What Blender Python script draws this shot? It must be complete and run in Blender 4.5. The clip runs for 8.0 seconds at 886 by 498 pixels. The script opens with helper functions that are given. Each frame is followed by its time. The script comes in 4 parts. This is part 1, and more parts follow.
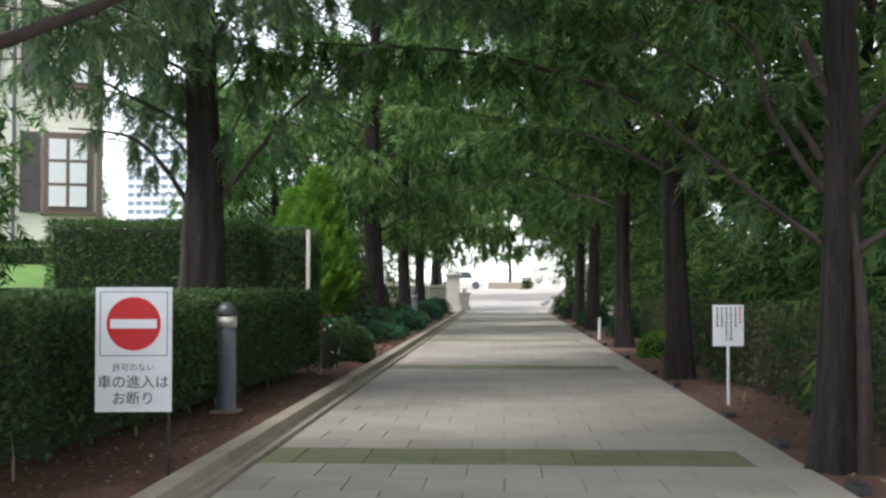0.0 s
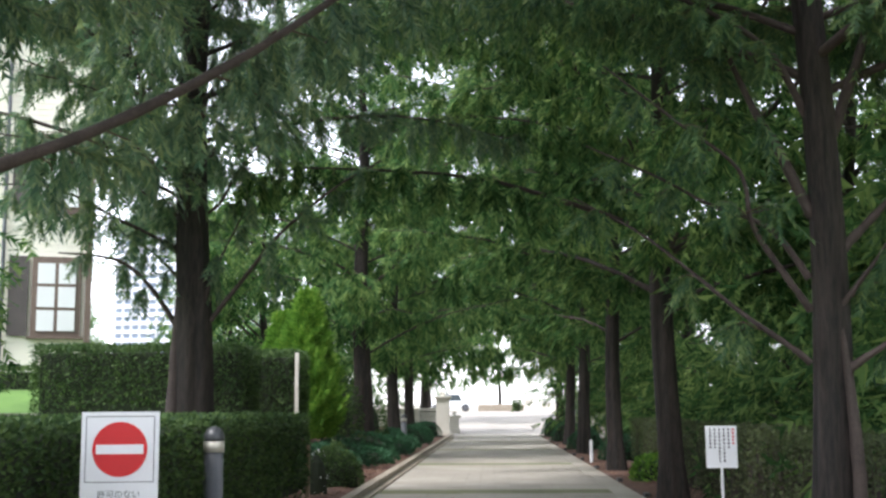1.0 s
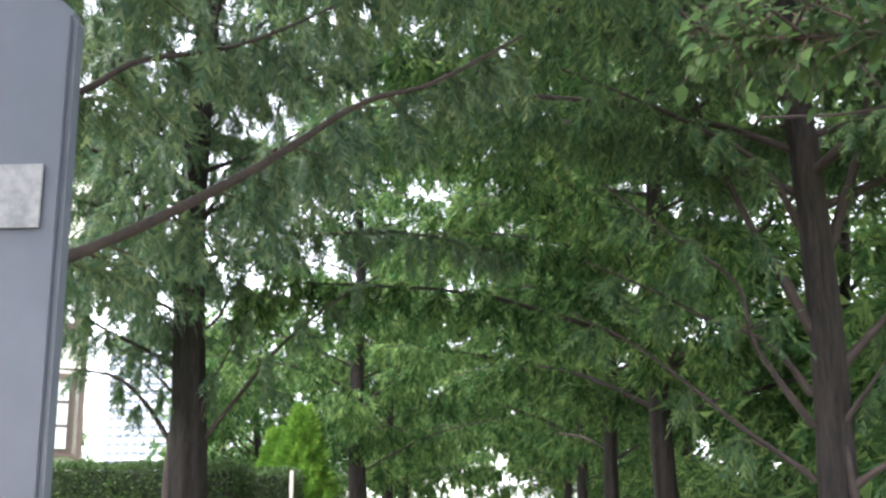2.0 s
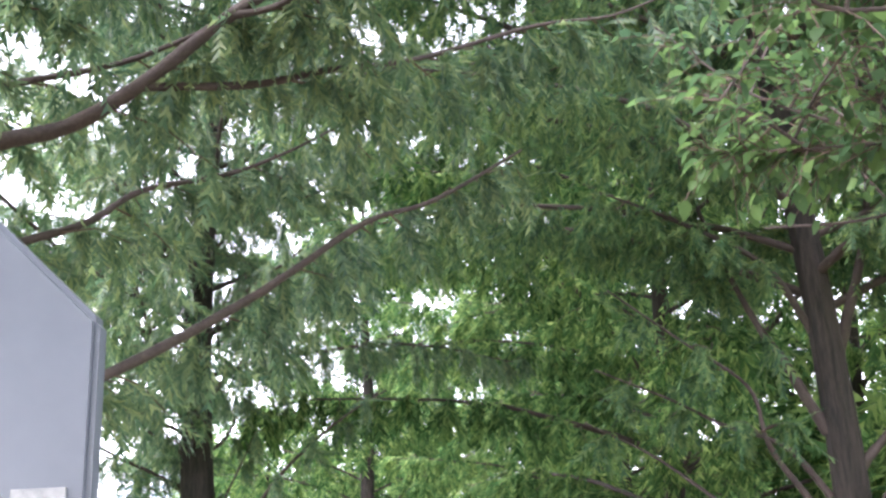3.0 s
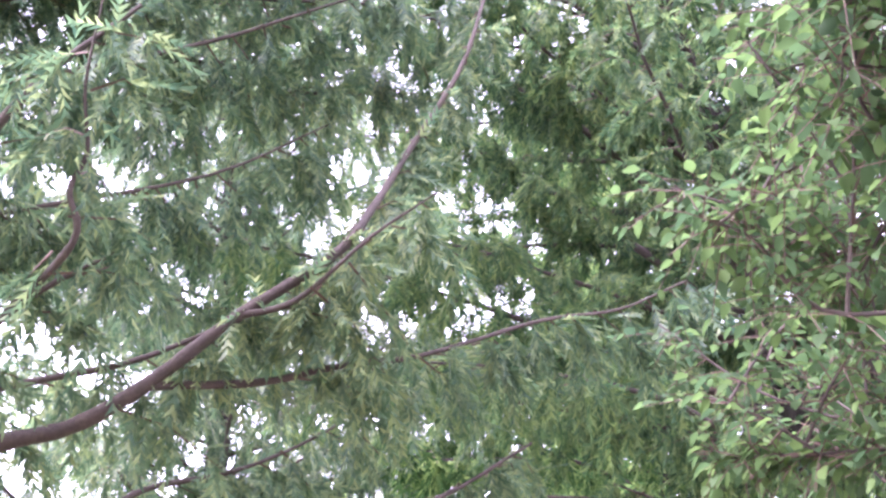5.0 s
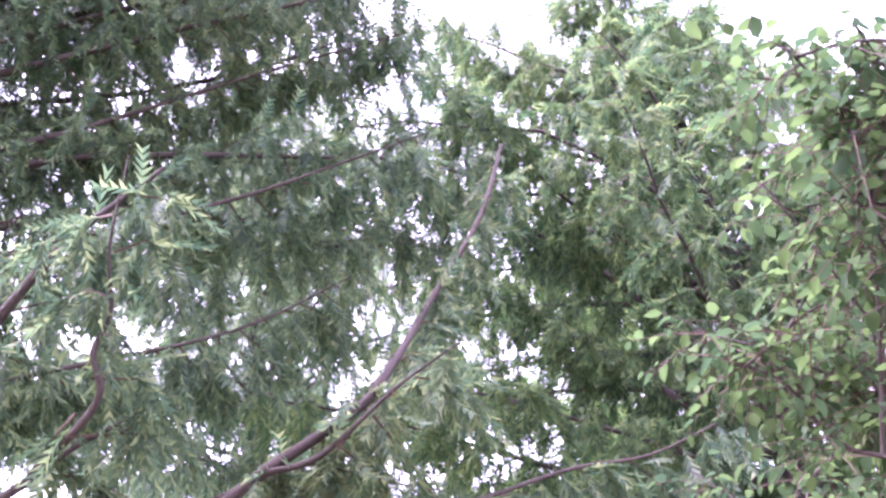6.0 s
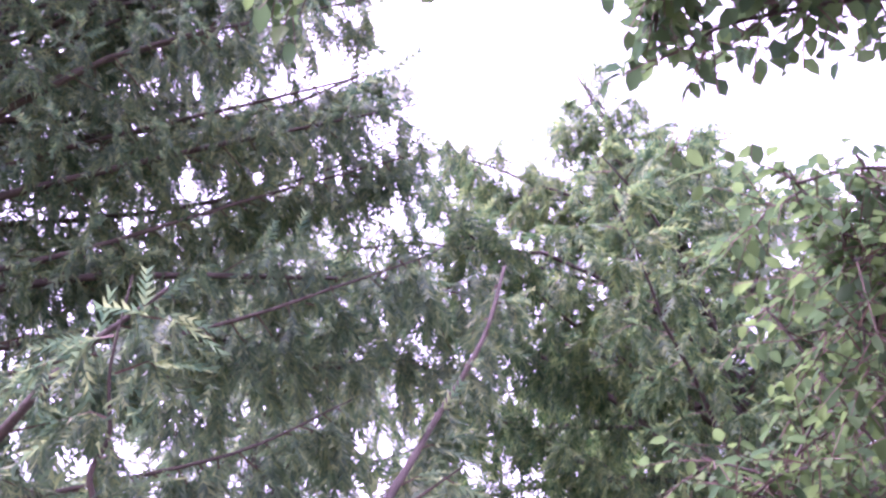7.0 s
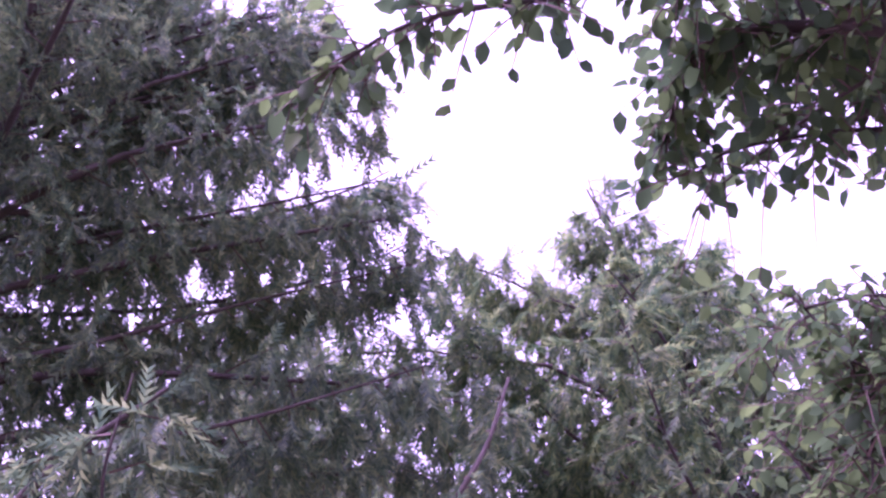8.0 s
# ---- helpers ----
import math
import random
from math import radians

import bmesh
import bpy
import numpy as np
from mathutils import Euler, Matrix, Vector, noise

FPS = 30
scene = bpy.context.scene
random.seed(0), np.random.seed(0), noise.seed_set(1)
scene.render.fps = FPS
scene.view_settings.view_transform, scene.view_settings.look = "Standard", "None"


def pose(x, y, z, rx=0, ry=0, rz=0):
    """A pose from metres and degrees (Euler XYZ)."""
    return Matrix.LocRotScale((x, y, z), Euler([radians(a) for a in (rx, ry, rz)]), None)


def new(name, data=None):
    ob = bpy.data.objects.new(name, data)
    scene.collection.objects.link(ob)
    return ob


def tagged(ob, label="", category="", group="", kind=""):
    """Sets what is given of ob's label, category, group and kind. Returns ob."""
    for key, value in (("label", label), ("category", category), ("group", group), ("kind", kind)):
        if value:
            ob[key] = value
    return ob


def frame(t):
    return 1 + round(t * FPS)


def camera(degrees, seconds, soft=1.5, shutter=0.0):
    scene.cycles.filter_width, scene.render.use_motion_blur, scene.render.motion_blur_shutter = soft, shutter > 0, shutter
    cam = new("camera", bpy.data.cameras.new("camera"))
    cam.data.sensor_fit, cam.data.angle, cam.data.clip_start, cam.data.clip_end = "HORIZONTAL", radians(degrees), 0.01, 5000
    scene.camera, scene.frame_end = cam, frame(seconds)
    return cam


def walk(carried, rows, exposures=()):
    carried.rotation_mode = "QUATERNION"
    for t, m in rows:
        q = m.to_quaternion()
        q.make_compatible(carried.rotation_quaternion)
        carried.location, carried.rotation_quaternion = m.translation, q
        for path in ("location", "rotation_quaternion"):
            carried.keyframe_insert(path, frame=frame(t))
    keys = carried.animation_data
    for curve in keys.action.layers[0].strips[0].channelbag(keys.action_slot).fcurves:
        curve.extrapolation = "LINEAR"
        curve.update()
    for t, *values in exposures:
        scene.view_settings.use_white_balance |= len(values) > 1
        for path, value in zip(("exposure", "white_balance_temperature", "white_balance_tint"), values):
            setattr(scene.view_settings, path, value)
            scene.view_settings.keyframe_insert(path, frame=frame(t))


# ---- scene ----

cam = camera(42.1, 8.0, soft=2.6, shutter=0.0)
PATH = [  # seconds, x, y, z, pitch, roll, yaw
    (0.0, 0.010, 0, 1.448, 1.85, 0.00, 3.00), (0.5, 0.008, 0, 1.446, 4.78, 0.80, 2.70),
    (1.0, 0.000, 0, 1.443, 7.92, 0.40, 2.47), (1.5, -0.018, 0, 1.438, 10.95, 0.65, 2.42),
    (1.7, -0.025, 0, 1.436, 11.98, 0.44, 2.21), (2.8, -0.050, 0, 1.480, 18.15, 1.69, 2.91),
    (3.0, -0.045, 0, 1.502, 18.97, 2.42, 3.04), (3.5, -0.040, 0, 1.538, 21.22, 2.72, 2.65),
    (4.0, -0.030, 0, 1.560, 24.46, 2.66, 3.77), (4.5, -0.020, 0, 1.577, 27.81, 2.95, 3.72),
    (5.0, -0.010, 0, 1.590, 32.89, 2.51, 3.81), (5.2, -0.006, 0, 1.592, 34.41, 2.15, 4.18),
    (6.3, 0, 0, 1.610, 42.05, 3.43, 6.16), (6.5, 0, 0, 1.612, 43.01, 3.17, 5.98),
    (7.0, 0, 0, 1.620, 46.27, 2.93, 5.74), (7.5, 0, 0, 1.630, 48.83, 1.75, 3.99),
    (8.0, 0, 0, 1.640, 51.51, 1.25, 4.27)]
walk(cam, [(t, pose(x, y, z, 90 + p, r, w)) for t, x, y, z, p, r, w in PATH],
     exposures=[(0.0, 1.66, 6250, 11), (1.0, 1.98, 6230, 12), (1.7, 2.48, 6250, 15), (2.8, 3.2, 6250, 21), (4.0, 3.58, 6200, 28), (5.2, 3.92, 5950, 50), (6.3, 3.68, 5830, 66), (7.2, 3.25, 5800, 84), (8.0, 2.62, 5700, 106)])

# ---- sky and sun ----
world = bpy.data.worlds.new("sky")
scene.world = world
world.use_nodes = True
wn = world.node_tree.nodes
sky = wn.new("ShaderNodeTexSky")
sky.sky_type, sky.sun_disc = "NISHITA", False
sky.sun_elevation, sky.sun_rotation = radians(57), radians(228)
sky.dust_density, sky.ozone_density, sky.air_density = 0.6, 1.0, 1.0
wn["Background"].inputs[1].default_value = 0.15
pale = wn.new("ShaderNodeHueSaturation")
pale.inputs["Saturation"].default_value = 0.22
world.node_tree.links.new(sky.outputs[0], pale.inputs["Color"])
world.node_tree.links.new(pale.outputs[0], wn["Background"].inputs[0])
sun = new("sun", bpy.data.lights.new("sun", "SUN"))
sun.data.energy, sun.data.angle, sun.data.color = 1.3, radians(16), (1.0, 0.97, 0.92)
sun.matrix_world = pose(0, 0, 30, 33, 0, -48)


# ---- materials ----
def node(nt, kind, **values):
    n = nt.nodes.new(kind)
    for k, v in values.items():
        n.inputs[k].default_value = v
    return n


def surface(name, dark, light, scale=4.0, fine=60.0, rough=0.8, bump=0.3, metal=0.0, stain=0.5, each=0.0, fibre=1.0, world_place=False):
    """Two-scale mottled surface; each: brightness spread from piece to piece."""
    m = bpy.data.materials.new(name)
    m.use_nodes = True
    nt = m.node_tree
    p = nt.nodes["Principled BSDF"]
    co = node(nt, "ShaderNodeTexCoord")
    big = node(nt, "ShaderNodeTexNoise", Scale=scale, Detail=6.0, Roughness=0.6)
    small = node(nt, "ShaderNodeTexNoise", Scale=fine, Detail=4.0, Roughness=0.7)
    add = nt.nodes.new("ShaderNodeMix")
    add.inputs[0].default_value = 1 - stain
    long = node(nt, "ShaderNodeMapping", Scale=(1, 1, fibre))
    nt.links.new(node(nt, "ShaderNodeNewGeometry").outputs["Position"] if world_place else co.outputs["Object"], long.inputs["Vector"])
    nt.links.new(long.outputs[0], big.inputs["Vector"])
    nt.links.new(long.outputs[0], small.inputs["Vector"])
    nt.links.new(big.outputs[0], add.inputs[2])
    nt.links.new(small.outputs[0], add.inputs[3])
    ramp = nt.nodes.new("ShaderNodeValToRGB")
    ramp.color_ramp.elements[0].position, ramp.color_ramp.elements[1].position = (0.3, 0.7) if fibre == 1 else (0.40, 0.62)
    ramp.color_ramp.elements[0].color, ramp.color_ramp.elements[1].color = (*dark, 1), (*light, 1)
    nt.links.new(add.outputs[0], ramp.inputs[0])
    col = ramp.outputs[0]
    if each:
        info = nt.nodes.new("ShaderNodeObjectInfo")
        rng = node(nt, "ShaderNodeMapRange")
        rng.inputs[3].default_value, rng.inputs[4].default_value = 1 - each, 1 + each
        hsv = nt.nodes.new("ShaderNodeHueSaturation")
        nt.links.new(info.outputs["Random"], rng.inputs[0])
        nt.links.new(rng.outputs[0], hsv.inputs["Value"])
        nt.links.new(col, hsv.inputs["Color"])
        col = hsv.outputs[0]
    nt.links.new(col, p.inputs["Base Color"])
    bn = node(nt, "ShaderNodeBump", Strength=bump, Distance=0.02)
    nt.links.new(add.outputs[0], bn.inputs["Height"])
    nt.links.new(bn.outputs[0], p.inputs["Normal"])
    p.inputs["Roughness"].default_value, p.inputs["Metallic"].default_value = rough, metal
    return m


def leaf_surface(name, colours, glow=0.45, rough=0.6, patch=0.6, shine=0.2):
    """Leaves: colour by leaf and by clump, light shining through."""
    m = bpy.data.materials.new(name)
    m.use_nodes = True
    nt = m.node_tree
    p = nt.nodes["Principled BSDF"]
    geo = nt.nodes.new("ShaderNodeNewGeometry")
    big = node(nt, "ShaderNodeTexNoise", Scale=patch, Detail=3.0)
    nt.links.new(geo.outputs["Position"], big.inputs["Vector"])
    mix = nt.nodes.new("ShaderNodeMix")
    mix.inputs[0].default_value = 0.5
    nt.links.new(geo.outputs["Random Per Island"], mix.inputs[2])
    nt.links.new(big.outputs[0], mix.inputs[3])
    ramp = nt.nodes.new("ShaderNodeValToRGB")
    e = ramp.color_ramp.elements
    e[0].position, e[1].position = 0.2, 0.8
    e[0].color, e[1].color = (*colours[0], 1), (*colours[2], 1)
    e.new(0.5).color = (*colours[1], 1)
    nt.links.new(mix.outputs[0], ramp.inputs[0])
    nt.links.new(ramp.outputs[0], p.inputs["Base Color"])
    p.inputs["Roughness"].default_value = rough
    p.inputs["Specular IOR Level"].default_value = shine
    tr = nt.nodes.new("ShaderNodeBsdfTranslucent")
    bright = node(nt, "ShaderNodeHueSaturation", Saturation=1.0, Value=1.4)
    nt.links.new(ramp.outputs[0], bright.inputs["Color"])
    nt.links.new(bright.outputs[0], tr.inputs[0])
    sh = nt.nodes.new("ShaderNodeMixShader")
    sh.inputs[0].default_value = glow
    nt.links.new(p.outputs[0], sh.inputs[1])
    nt.links.new(tr.outputs[0], sh.inputs[2])
    nt.links.new(sh.outputs[0], nt.nodes["Material Output"].inputs[0])
    return m


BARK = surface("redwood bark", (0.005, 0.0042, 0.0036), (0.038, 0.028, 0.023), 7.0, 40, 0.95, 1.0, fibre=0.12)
LIMB = surface("limb bark", (0.018, 0.013, 0.011), (0.07, 0.05, 0.042), 6.0, 50, 0.85, 0.6)
TWIG = surface("twig bark", (0.045, 0.028, 0.022), (0.12, 0.075, 0.055), 8.0, 60, 0.8, 0.3)
FROND = leaf_surface("redwood fronds", ((0.03, 0.070, 0.043), (0.078, 0.135, 0.068), (0.19, 0.235, 0.10)), glow=0.52, rough=0.5, shine=0.4)
FROND_EDGE = leaf_surface("green fronds", ((0.024, 0.062, 0.034), (0.068, 0.128, 0.054), (0.175, 0.23, 0.08)), glow=0.52, rough=0.6, shine=0.25)
# Far-row copy of the fronds, shade and sunlit patches put into its greens.
FROND_FAR = leaf_surface("shade-toned fronds", ((0.014, 0.044, 0.013), (0.062, 0.130, 0.044), (0.22, 0.30, 0.095)), glow=0.55, rough=0.75, shine=0.1, patch=0.35)
BROAD = leaf_surface("broad leaves", ((0.034, 0.07, 0.036), (0.058, 0.108, 0.042), (0.10, 0.165, 0.052)), glow=0.55)
# Leaf greens brightened so the colour carries the sunlight on these crowns.
SUNLIT = leaf_surface("sunlit-toned woodland leaves", ((0.05, 0.10, 0.035), (0.11, 0.19, 0.05), (0.22, 0.31, 0.08)), glow=0.6, patch=0.8)
BOX = leaf_surface("box hedge leaves", ((0.028, 0.058, 0.022), (0.055, 0.10, 0.032), (0.105, 0.16, 0.05)), glow=0.25, patch=1.5)
CYPRESS = leaf_surface("golden cypress", ((0.05, 0.13, 0.02), (0.115, 0.24, 0.032), (0.23, 0.37, 0.06)), glow=0.35, patch=2.0)
SHRUB = leaf_surface("low shrub leaves", ((0.02, 0.065, 0.03), (0.035, 0.10, 0.05), (0.06, 0.15, 0.07)), glow=0.25, patch=2.0)
THIN = leaf_surface("thin hedge leaves", ((0.045, 0.055, 0.03), (0.075, 0.095, 0.045), (0.14, 0.17, 0.075)), glow=0.3, patch=1.0)
# Near-black colour for cores that stand in for shade among the leaves.
HEDGE_SHADE = surface("shade inside hedge", (0.008, 0.012, 0.006), (0.025, 0.035, 0.015), 6, 40, 0.95, 0.5)
SOIL = surface("bed soil", (0.045, 0.022, 0.014), (0.15, 0.075, 0.05), 1.6, 35, 0.95, 0.9)
SLAB = surface("paving slab", (0.22, 0.196, 0.162), (0.40, 0.362, 0.31), 0.55, 45, 0.75, 0.15, each=0.07, world_place=True, stain=0.65)
MOSSY = surface("mossy paving slab", (0.095, 0.108, 0.046), (0.20, 0.20, 0.112), 2.6, 50, 0.9, 0.3, each=0.10, world_place=True)
JOINT = surface("joint sand", (0.13, 0.12, 0.10), (0.19, 0.18, 0.155), 4, 60, 0.95, 0.4)
KERB = surface("kerb concrete", (0.20, 0.165, 0.125), (0.36, 0.31, 0.245), 2.0, 45, 0.85, 0.3, each=0.06, world_place=True)
WHITE = surface("white enamel", (0.72, 0.73, 0.75), (0.80, 0.81, 0.83), 3, 90, 0.4, 0.02)
RED = surface("red enamel", (0.52, 0.012, 0.018), (0.60, 0.02, 0.025), 3, 90, 0.4, 0.02)
BLACK = surface("black paint", (0.02, 0.02, 0.022), (0.035, 0.035, 0.038), 5, 90, 0.5, 0.05)
GREY = surface("grey painted metal", (0.075, 0.08, 0.09), (0.115, 0.12, 0.135), 5, 80, 0.45, 0.08)
DARKCAP = surface("dark cap", (0.035, 0.038, 0.042), (0.06, 0.063, 0.07), 5, 80, 0.4, 0.08)
OPAL = surface("opal lens", (0.42, 0.40, 0.35), (0.52, 0.50, 0.44), 5, 80, 0.35, 0.03)
STEEL = surface("blue-grey post paint", (0.065, 0.074, 0.092), (0.10, 0.112, 0.135), 3, 20, 0.3, 0.05)
PALE_MARK = surface("mottled pale patch", (0.12, 0.125, 0.135), (0.34, 0.335, 0.33), 90, 300, 0.5, 0.05)
STONE = surface("pale gate stone", (0.52, 0.49, 0.43), (0.68, 0.65, 0.58), 2, 40, 0.8, 0.3)
PLAZA = surface("pale plaza paving", (0.30, 0.265, 0.24), (0.42, 0.38, 0.345), 0.8, 30, 0.75, 0.2)
LAWN = surface("lawn", (0.06, 0.13, 0.025), (0.13, 0.24, 0.05), 1.5, 60, 0.9, 0.8)
SIDING = surface("cream siding", (0.70, 0.66, 0.56), (0.78, 0.75, 0.66), 2, 50, 0.6, 0.1)
SHUTTER = surface("dark shutter paint", (0.05, 0.042, 0.04), (0.085, 0.07, 0.065), 4, 50, 0.55, 0.1)
TRIMBROWN = surface("brown window trim", (0.10, 0.07, 0.055), (0.16, 0.115, 0.09), 4, 50, 0.55, 0.1)
TOWERWALL = surface("tower wall", (0.60, 0.62, 0.66), (0.70, 0.72, 0.76), 0.2, 4, 0.7, 0.05)
LITTER = surface("fallen needles", (0.09, 0.042, 0.026), (0.20, 0.10, 0.06), 8, 60, 0.9, 0.3)
TIMBER = surface("weathered stake", (0.20, 0.14, 0.09), (0.34, 0.25, 0.17), 6, 60, 0.85, 0.4)


def glass(name, tint):
    m = bpy.data.materials.new(name)
    m.use_nodes = True
    p = m.node_tree.nodes["Principled BSDF"]
    p.inputs["Base Color"].default_value = (*tint, 1)
    p.inputs["Roughness"].default_value = 0.06
    p.inputs["Specular IOR Level"].default_value = 0.9
    return m


TOWERGLASS = surface("far window glass", (0.14, 0.18, 0.24), (0.22, 0.27, 0.34), 0.3, 3, 0.3, 0.02)
# Pale base colour stands in for the sky mirrored in the house panes.
SKY_GLASS = glass("window glass in sky-reflection white", (0.72, 0.73, 0.74))
PANE = glass("window glass", (0.05, 0.06, 0.07))


# ---- mesh helpers ----
def mesh_from(name, verts, faces, smooth=False):
    """verts (n, 3) and faces (m, k) as arrays."""
    verts, faces = np.asarray(verts, np.float32), np.asarray(faces, np.int32)
    me = bpy.data.meshes.new(name)
    n, k = faces.shape
    me.vertices.add(len(verts))
    me.vertices.foreach_set("co", verts.ravel())
    me.loops.add(n * k)
    me.loops.foreach_set("vertex_index", faces.ravel())
    me.polygons.add(n)
    me.polygons.foreach_set("loop_start", np.arange(0, n * k, k, dtype=np.int32))
    me.polygons.foreach_set("use_smooth", np.full(n, smooth))
    me.update(calc_edges=True)
    return me


def link(name, me, material, parent=None, label=""):
    ob = new(name, me)
    if material and not me.materials:
        me.materials.append(material)
    ob.parent = parent
    return tagged(ob, label) if label else ob


def part(name, bm, material, parent=None, label="", smooth=False):
    me = bpy.data.meshes.new(name)
    for f in bm.faces:
        f.smooth = smooth
    bm.to_mesh(me)
    bm.free()
    return link(name, me, material, parent, label)


def thing(name, x, y, z, label, category, group="", kind="", rz=0):
    ob = new(name)
    ob.matrix_basis = pose(x, y, z, 0, 0, rz)
    return tagged(ob, label, category, group, kind)


def block(sx, sy, sz, cx=0, cy=0, cz=0, bevel=0.0, bm=None):
    """A bevelled block, its centre at (cx, cy, cz)."""
    bm = bm or bmesh.new()
    made = bmesh.ops.create_cube(bm, size=1, matrix=Matrix.Translation((cx, cy, cz)) @ Matrix.Diagonal((sx, sy, sz, 1)))
    if bevel:
        edges = list({e for v in made["verts"] for e in v.link_edges})
        bmesh.ops.bevel(bm, geom=edges, offset=bevel, segments=2, affect="EDGES", profile=0.6)
    return bm


def turned(profile, sides=24, bm=None):
    """A body of revolution about z from (radius, height) pairs."""
    bm = bm or bmesh.new()
    rings = [[bm.verts.new((r * math.cos(2 * math.pi * i / sides), r * math.sin(2 * math.pi * i / sides), z)) for i in range(sides)] for r, z in profile]
    for a, b in zip(rings, rings[1:]):
        for i in range(sides):
            bm.faces.new((a[i], a[(i + 1) % sides], b[(i + 1) % sides], b[i]))
    bm.faces.new(rings[0][::-1])
    bm.faces.new(rings[-1])
    return bm


def tube(points, radii, sides=7, rough=0.0, rng=None):
    """Vertices and quads of a tapering limb along points."""
    P = np.asarray(points, float)
    T = np.gradient(P, axis=0)
    T /= np.linalg.norm(T, axis=1)[:, None] + 1e-9
    side = np.cross(T[0], (0.0, 0.0, 1.0) if abs(T[0, 2]) < 0.8 else (1.0, 0.0, 0.0))
    A = np.empty_like(P)
    for k in range(len(P)):
        side = side - T[k] * np.dot(side, T[k])
        side = side / (np.linalg.norm(side) + 1e-9)
        A[k] = side
    B = np.cross(T, A)
    ang = np.arange(sides) * 2 * math.pi / sides
    rad = np.asarray(radii, float)[:, None] * np.ones(sides)
    if rough and rng is not None:
        rad = rad * (1 + rng.normal(0, rough, rad.shape))
    V = P[:, None] + rad[..., None] * (np.cos(ang)[None, :, None] * A[:, None] + np.sin(ang)[None, :, None] * B[:, None])
    n = len(P)
    i, j = np.meshgrid(np.arange(n - 1), np.arange(sides), indexing="ij")
    k = (j + 1) % sides
    F = np.stack([i * sides + j, i * sides + k, (i + 1) * sides + k, (i + 1) * sides + j], -1).reshape(-1, 4)
    return V.reshape(-1, 3), F


def joined(pieces):
    vs, fs, off = [], [], 0
    for v, f in pieces:
        vs.append(v)
        fs.append(f + off)
        off += len(v)
    return np.concatenate(vs), np.concatenate(fs)


def spline(points, steps=6):
    """A smooth line through a few places."""
    P = np.asarray(points, float)
    P = np.vstack([2 * P[0] - P[1], P, 2 * P[-1] - P[-2]])
    out = []
    for a, b, c, d in zip(P, P[1:], P[2:], P[3:]):
        for s in np.linspace(0, 1, steps, endpoint=False):
            out.append(0.5 * (2 * b + (c - a) * s + (2 * a - 5 * b + 4 * c - d) * s * s + (3 * b - a - 3 * c + d) * s ** 3))
    return np.array(out + [P[-2]])


def scatter(template, faces, places, ways, sizes, rng, spin=1.0):
    """Copies of a leaf template (x along the leaf) laid at places along ways, joined in one array."""
    n, m = len(places), len(template)
    X = ways / (np.linalg.norm(ways, axis=1)[:, None] + 1e-9)
    up = np.array([0, 0, 1.0]) + rng.normal(0, 0.45 * spin, (n, 3))
    Y = np.cross(up, X)
    Y /= np.linalg.norm(Y, axis=1)[:, None] + 1e-9
    Z = np.cross(X, Y)
    t = template[None] * sizes[:, None, None]
    V = places[:, None] + t[..., :1] * X[:, None] + t[..., 1:2] * Y[:, None] + t[..., 2:] * Z[:, None]
    F = faces[None] + (np.arange(n) * m)[:, None, None]
    return V.reshape(-1, 3), F.reshape(-1, faces.shape[1])


def frond(teeth=6, leaf=0.15, droop=0.3, seed=0):
    """A feathery spray one unit long: a drooping stalk with a saw-edged blade of leaflets on either side."""
    r = np.random.default_rng(seed)
    V, F = [], []
    at = lambda q: np.array([q, 0.0, -droop * q * q])
    for i in range(teeth):
        a, b = i / teeth, (i + 0.85) / teeth
        for side in (-1, 1):
            ln = leaf * (0.5 + 0.7 * math.sin(math.pi * min(0.95, 0.15 + 0.8 * a))) * r.uniform(0.75, 1.25)
            k = len(V)
            tip = at(b) + np.array([0.35 * ln + 0.5 / teeth, side * ln, -0.35 * ln + r.normal(0, 0.25) * ln])
            V += [at(a), at(b), tip]
            F.append((k, k + 1, k + 2) if side > 0 else (k + 1, k, k + 2))
    return np.array(V), np.array(F)


def broad_leaf():
    """One pointed oval leaf, a unit long, folded along its rib."""
    V = np.array([(0, 0, 0), (0.35, 0, 0.0), (0.72, 0, -0.04), (1.0, 0, -0.12), (0.30, 0.29, 0.08), (0.68, 0.23, 0.03), (0.30, -0.29, 0.08), (0.68, -0.23, 0.03)])
    F = np.array([(0, 1, 4), (4, 1, 2), (4, 2, 5), (5, 2, 3), (0, 6, 1), (6, 2, 1), (6, 7, 2), (7, 3, 2)])
    return V, F


CHIP = (np.array([(0, 0, 0), (0.5, 0.32, 0.06), (1, 0, 0), (0.5, -0.32, 0.06)]), np.array([(0, 1, 2, 3)]))
FINE = frond(6, 0.15, 0.35, 1)
COARSE = frond(5, 0.20, 0.35, 2)


# ---- ground ----
def height(x, y):
    """Lie of the land: a level drive, a bank to a terrace on one side, a gentle fall to the wood on the other."""
    def step(v):
        v = min(1, max(0, v))
        return v * v * (3 - 2 * v)
    left = 0.07 * step((-x - 2.35) / 0.25) + 1.28 * step((-x - 3.5) / 1.5) * (1 - 0.55 * step((y - 24) / 10)) + 0.75 * step((-x - 6.8) / 0.8) * step((y - 22.8) / 4)
    right = -0.9 * step((x - 3.6) / 4)
    far = 1.25 * step((y - 66) / 36) * (1 if abs(x) < 40 else 0.4)
    beyond = -6 * step((y - 112) / 60) - 3 * step((abs(x) - 40) / 60)
    base = -0.03 if abs(x) < 2.35 else 0
    return base + (left + right) * (1 - step((y - 58) / 10)) + far + beyond


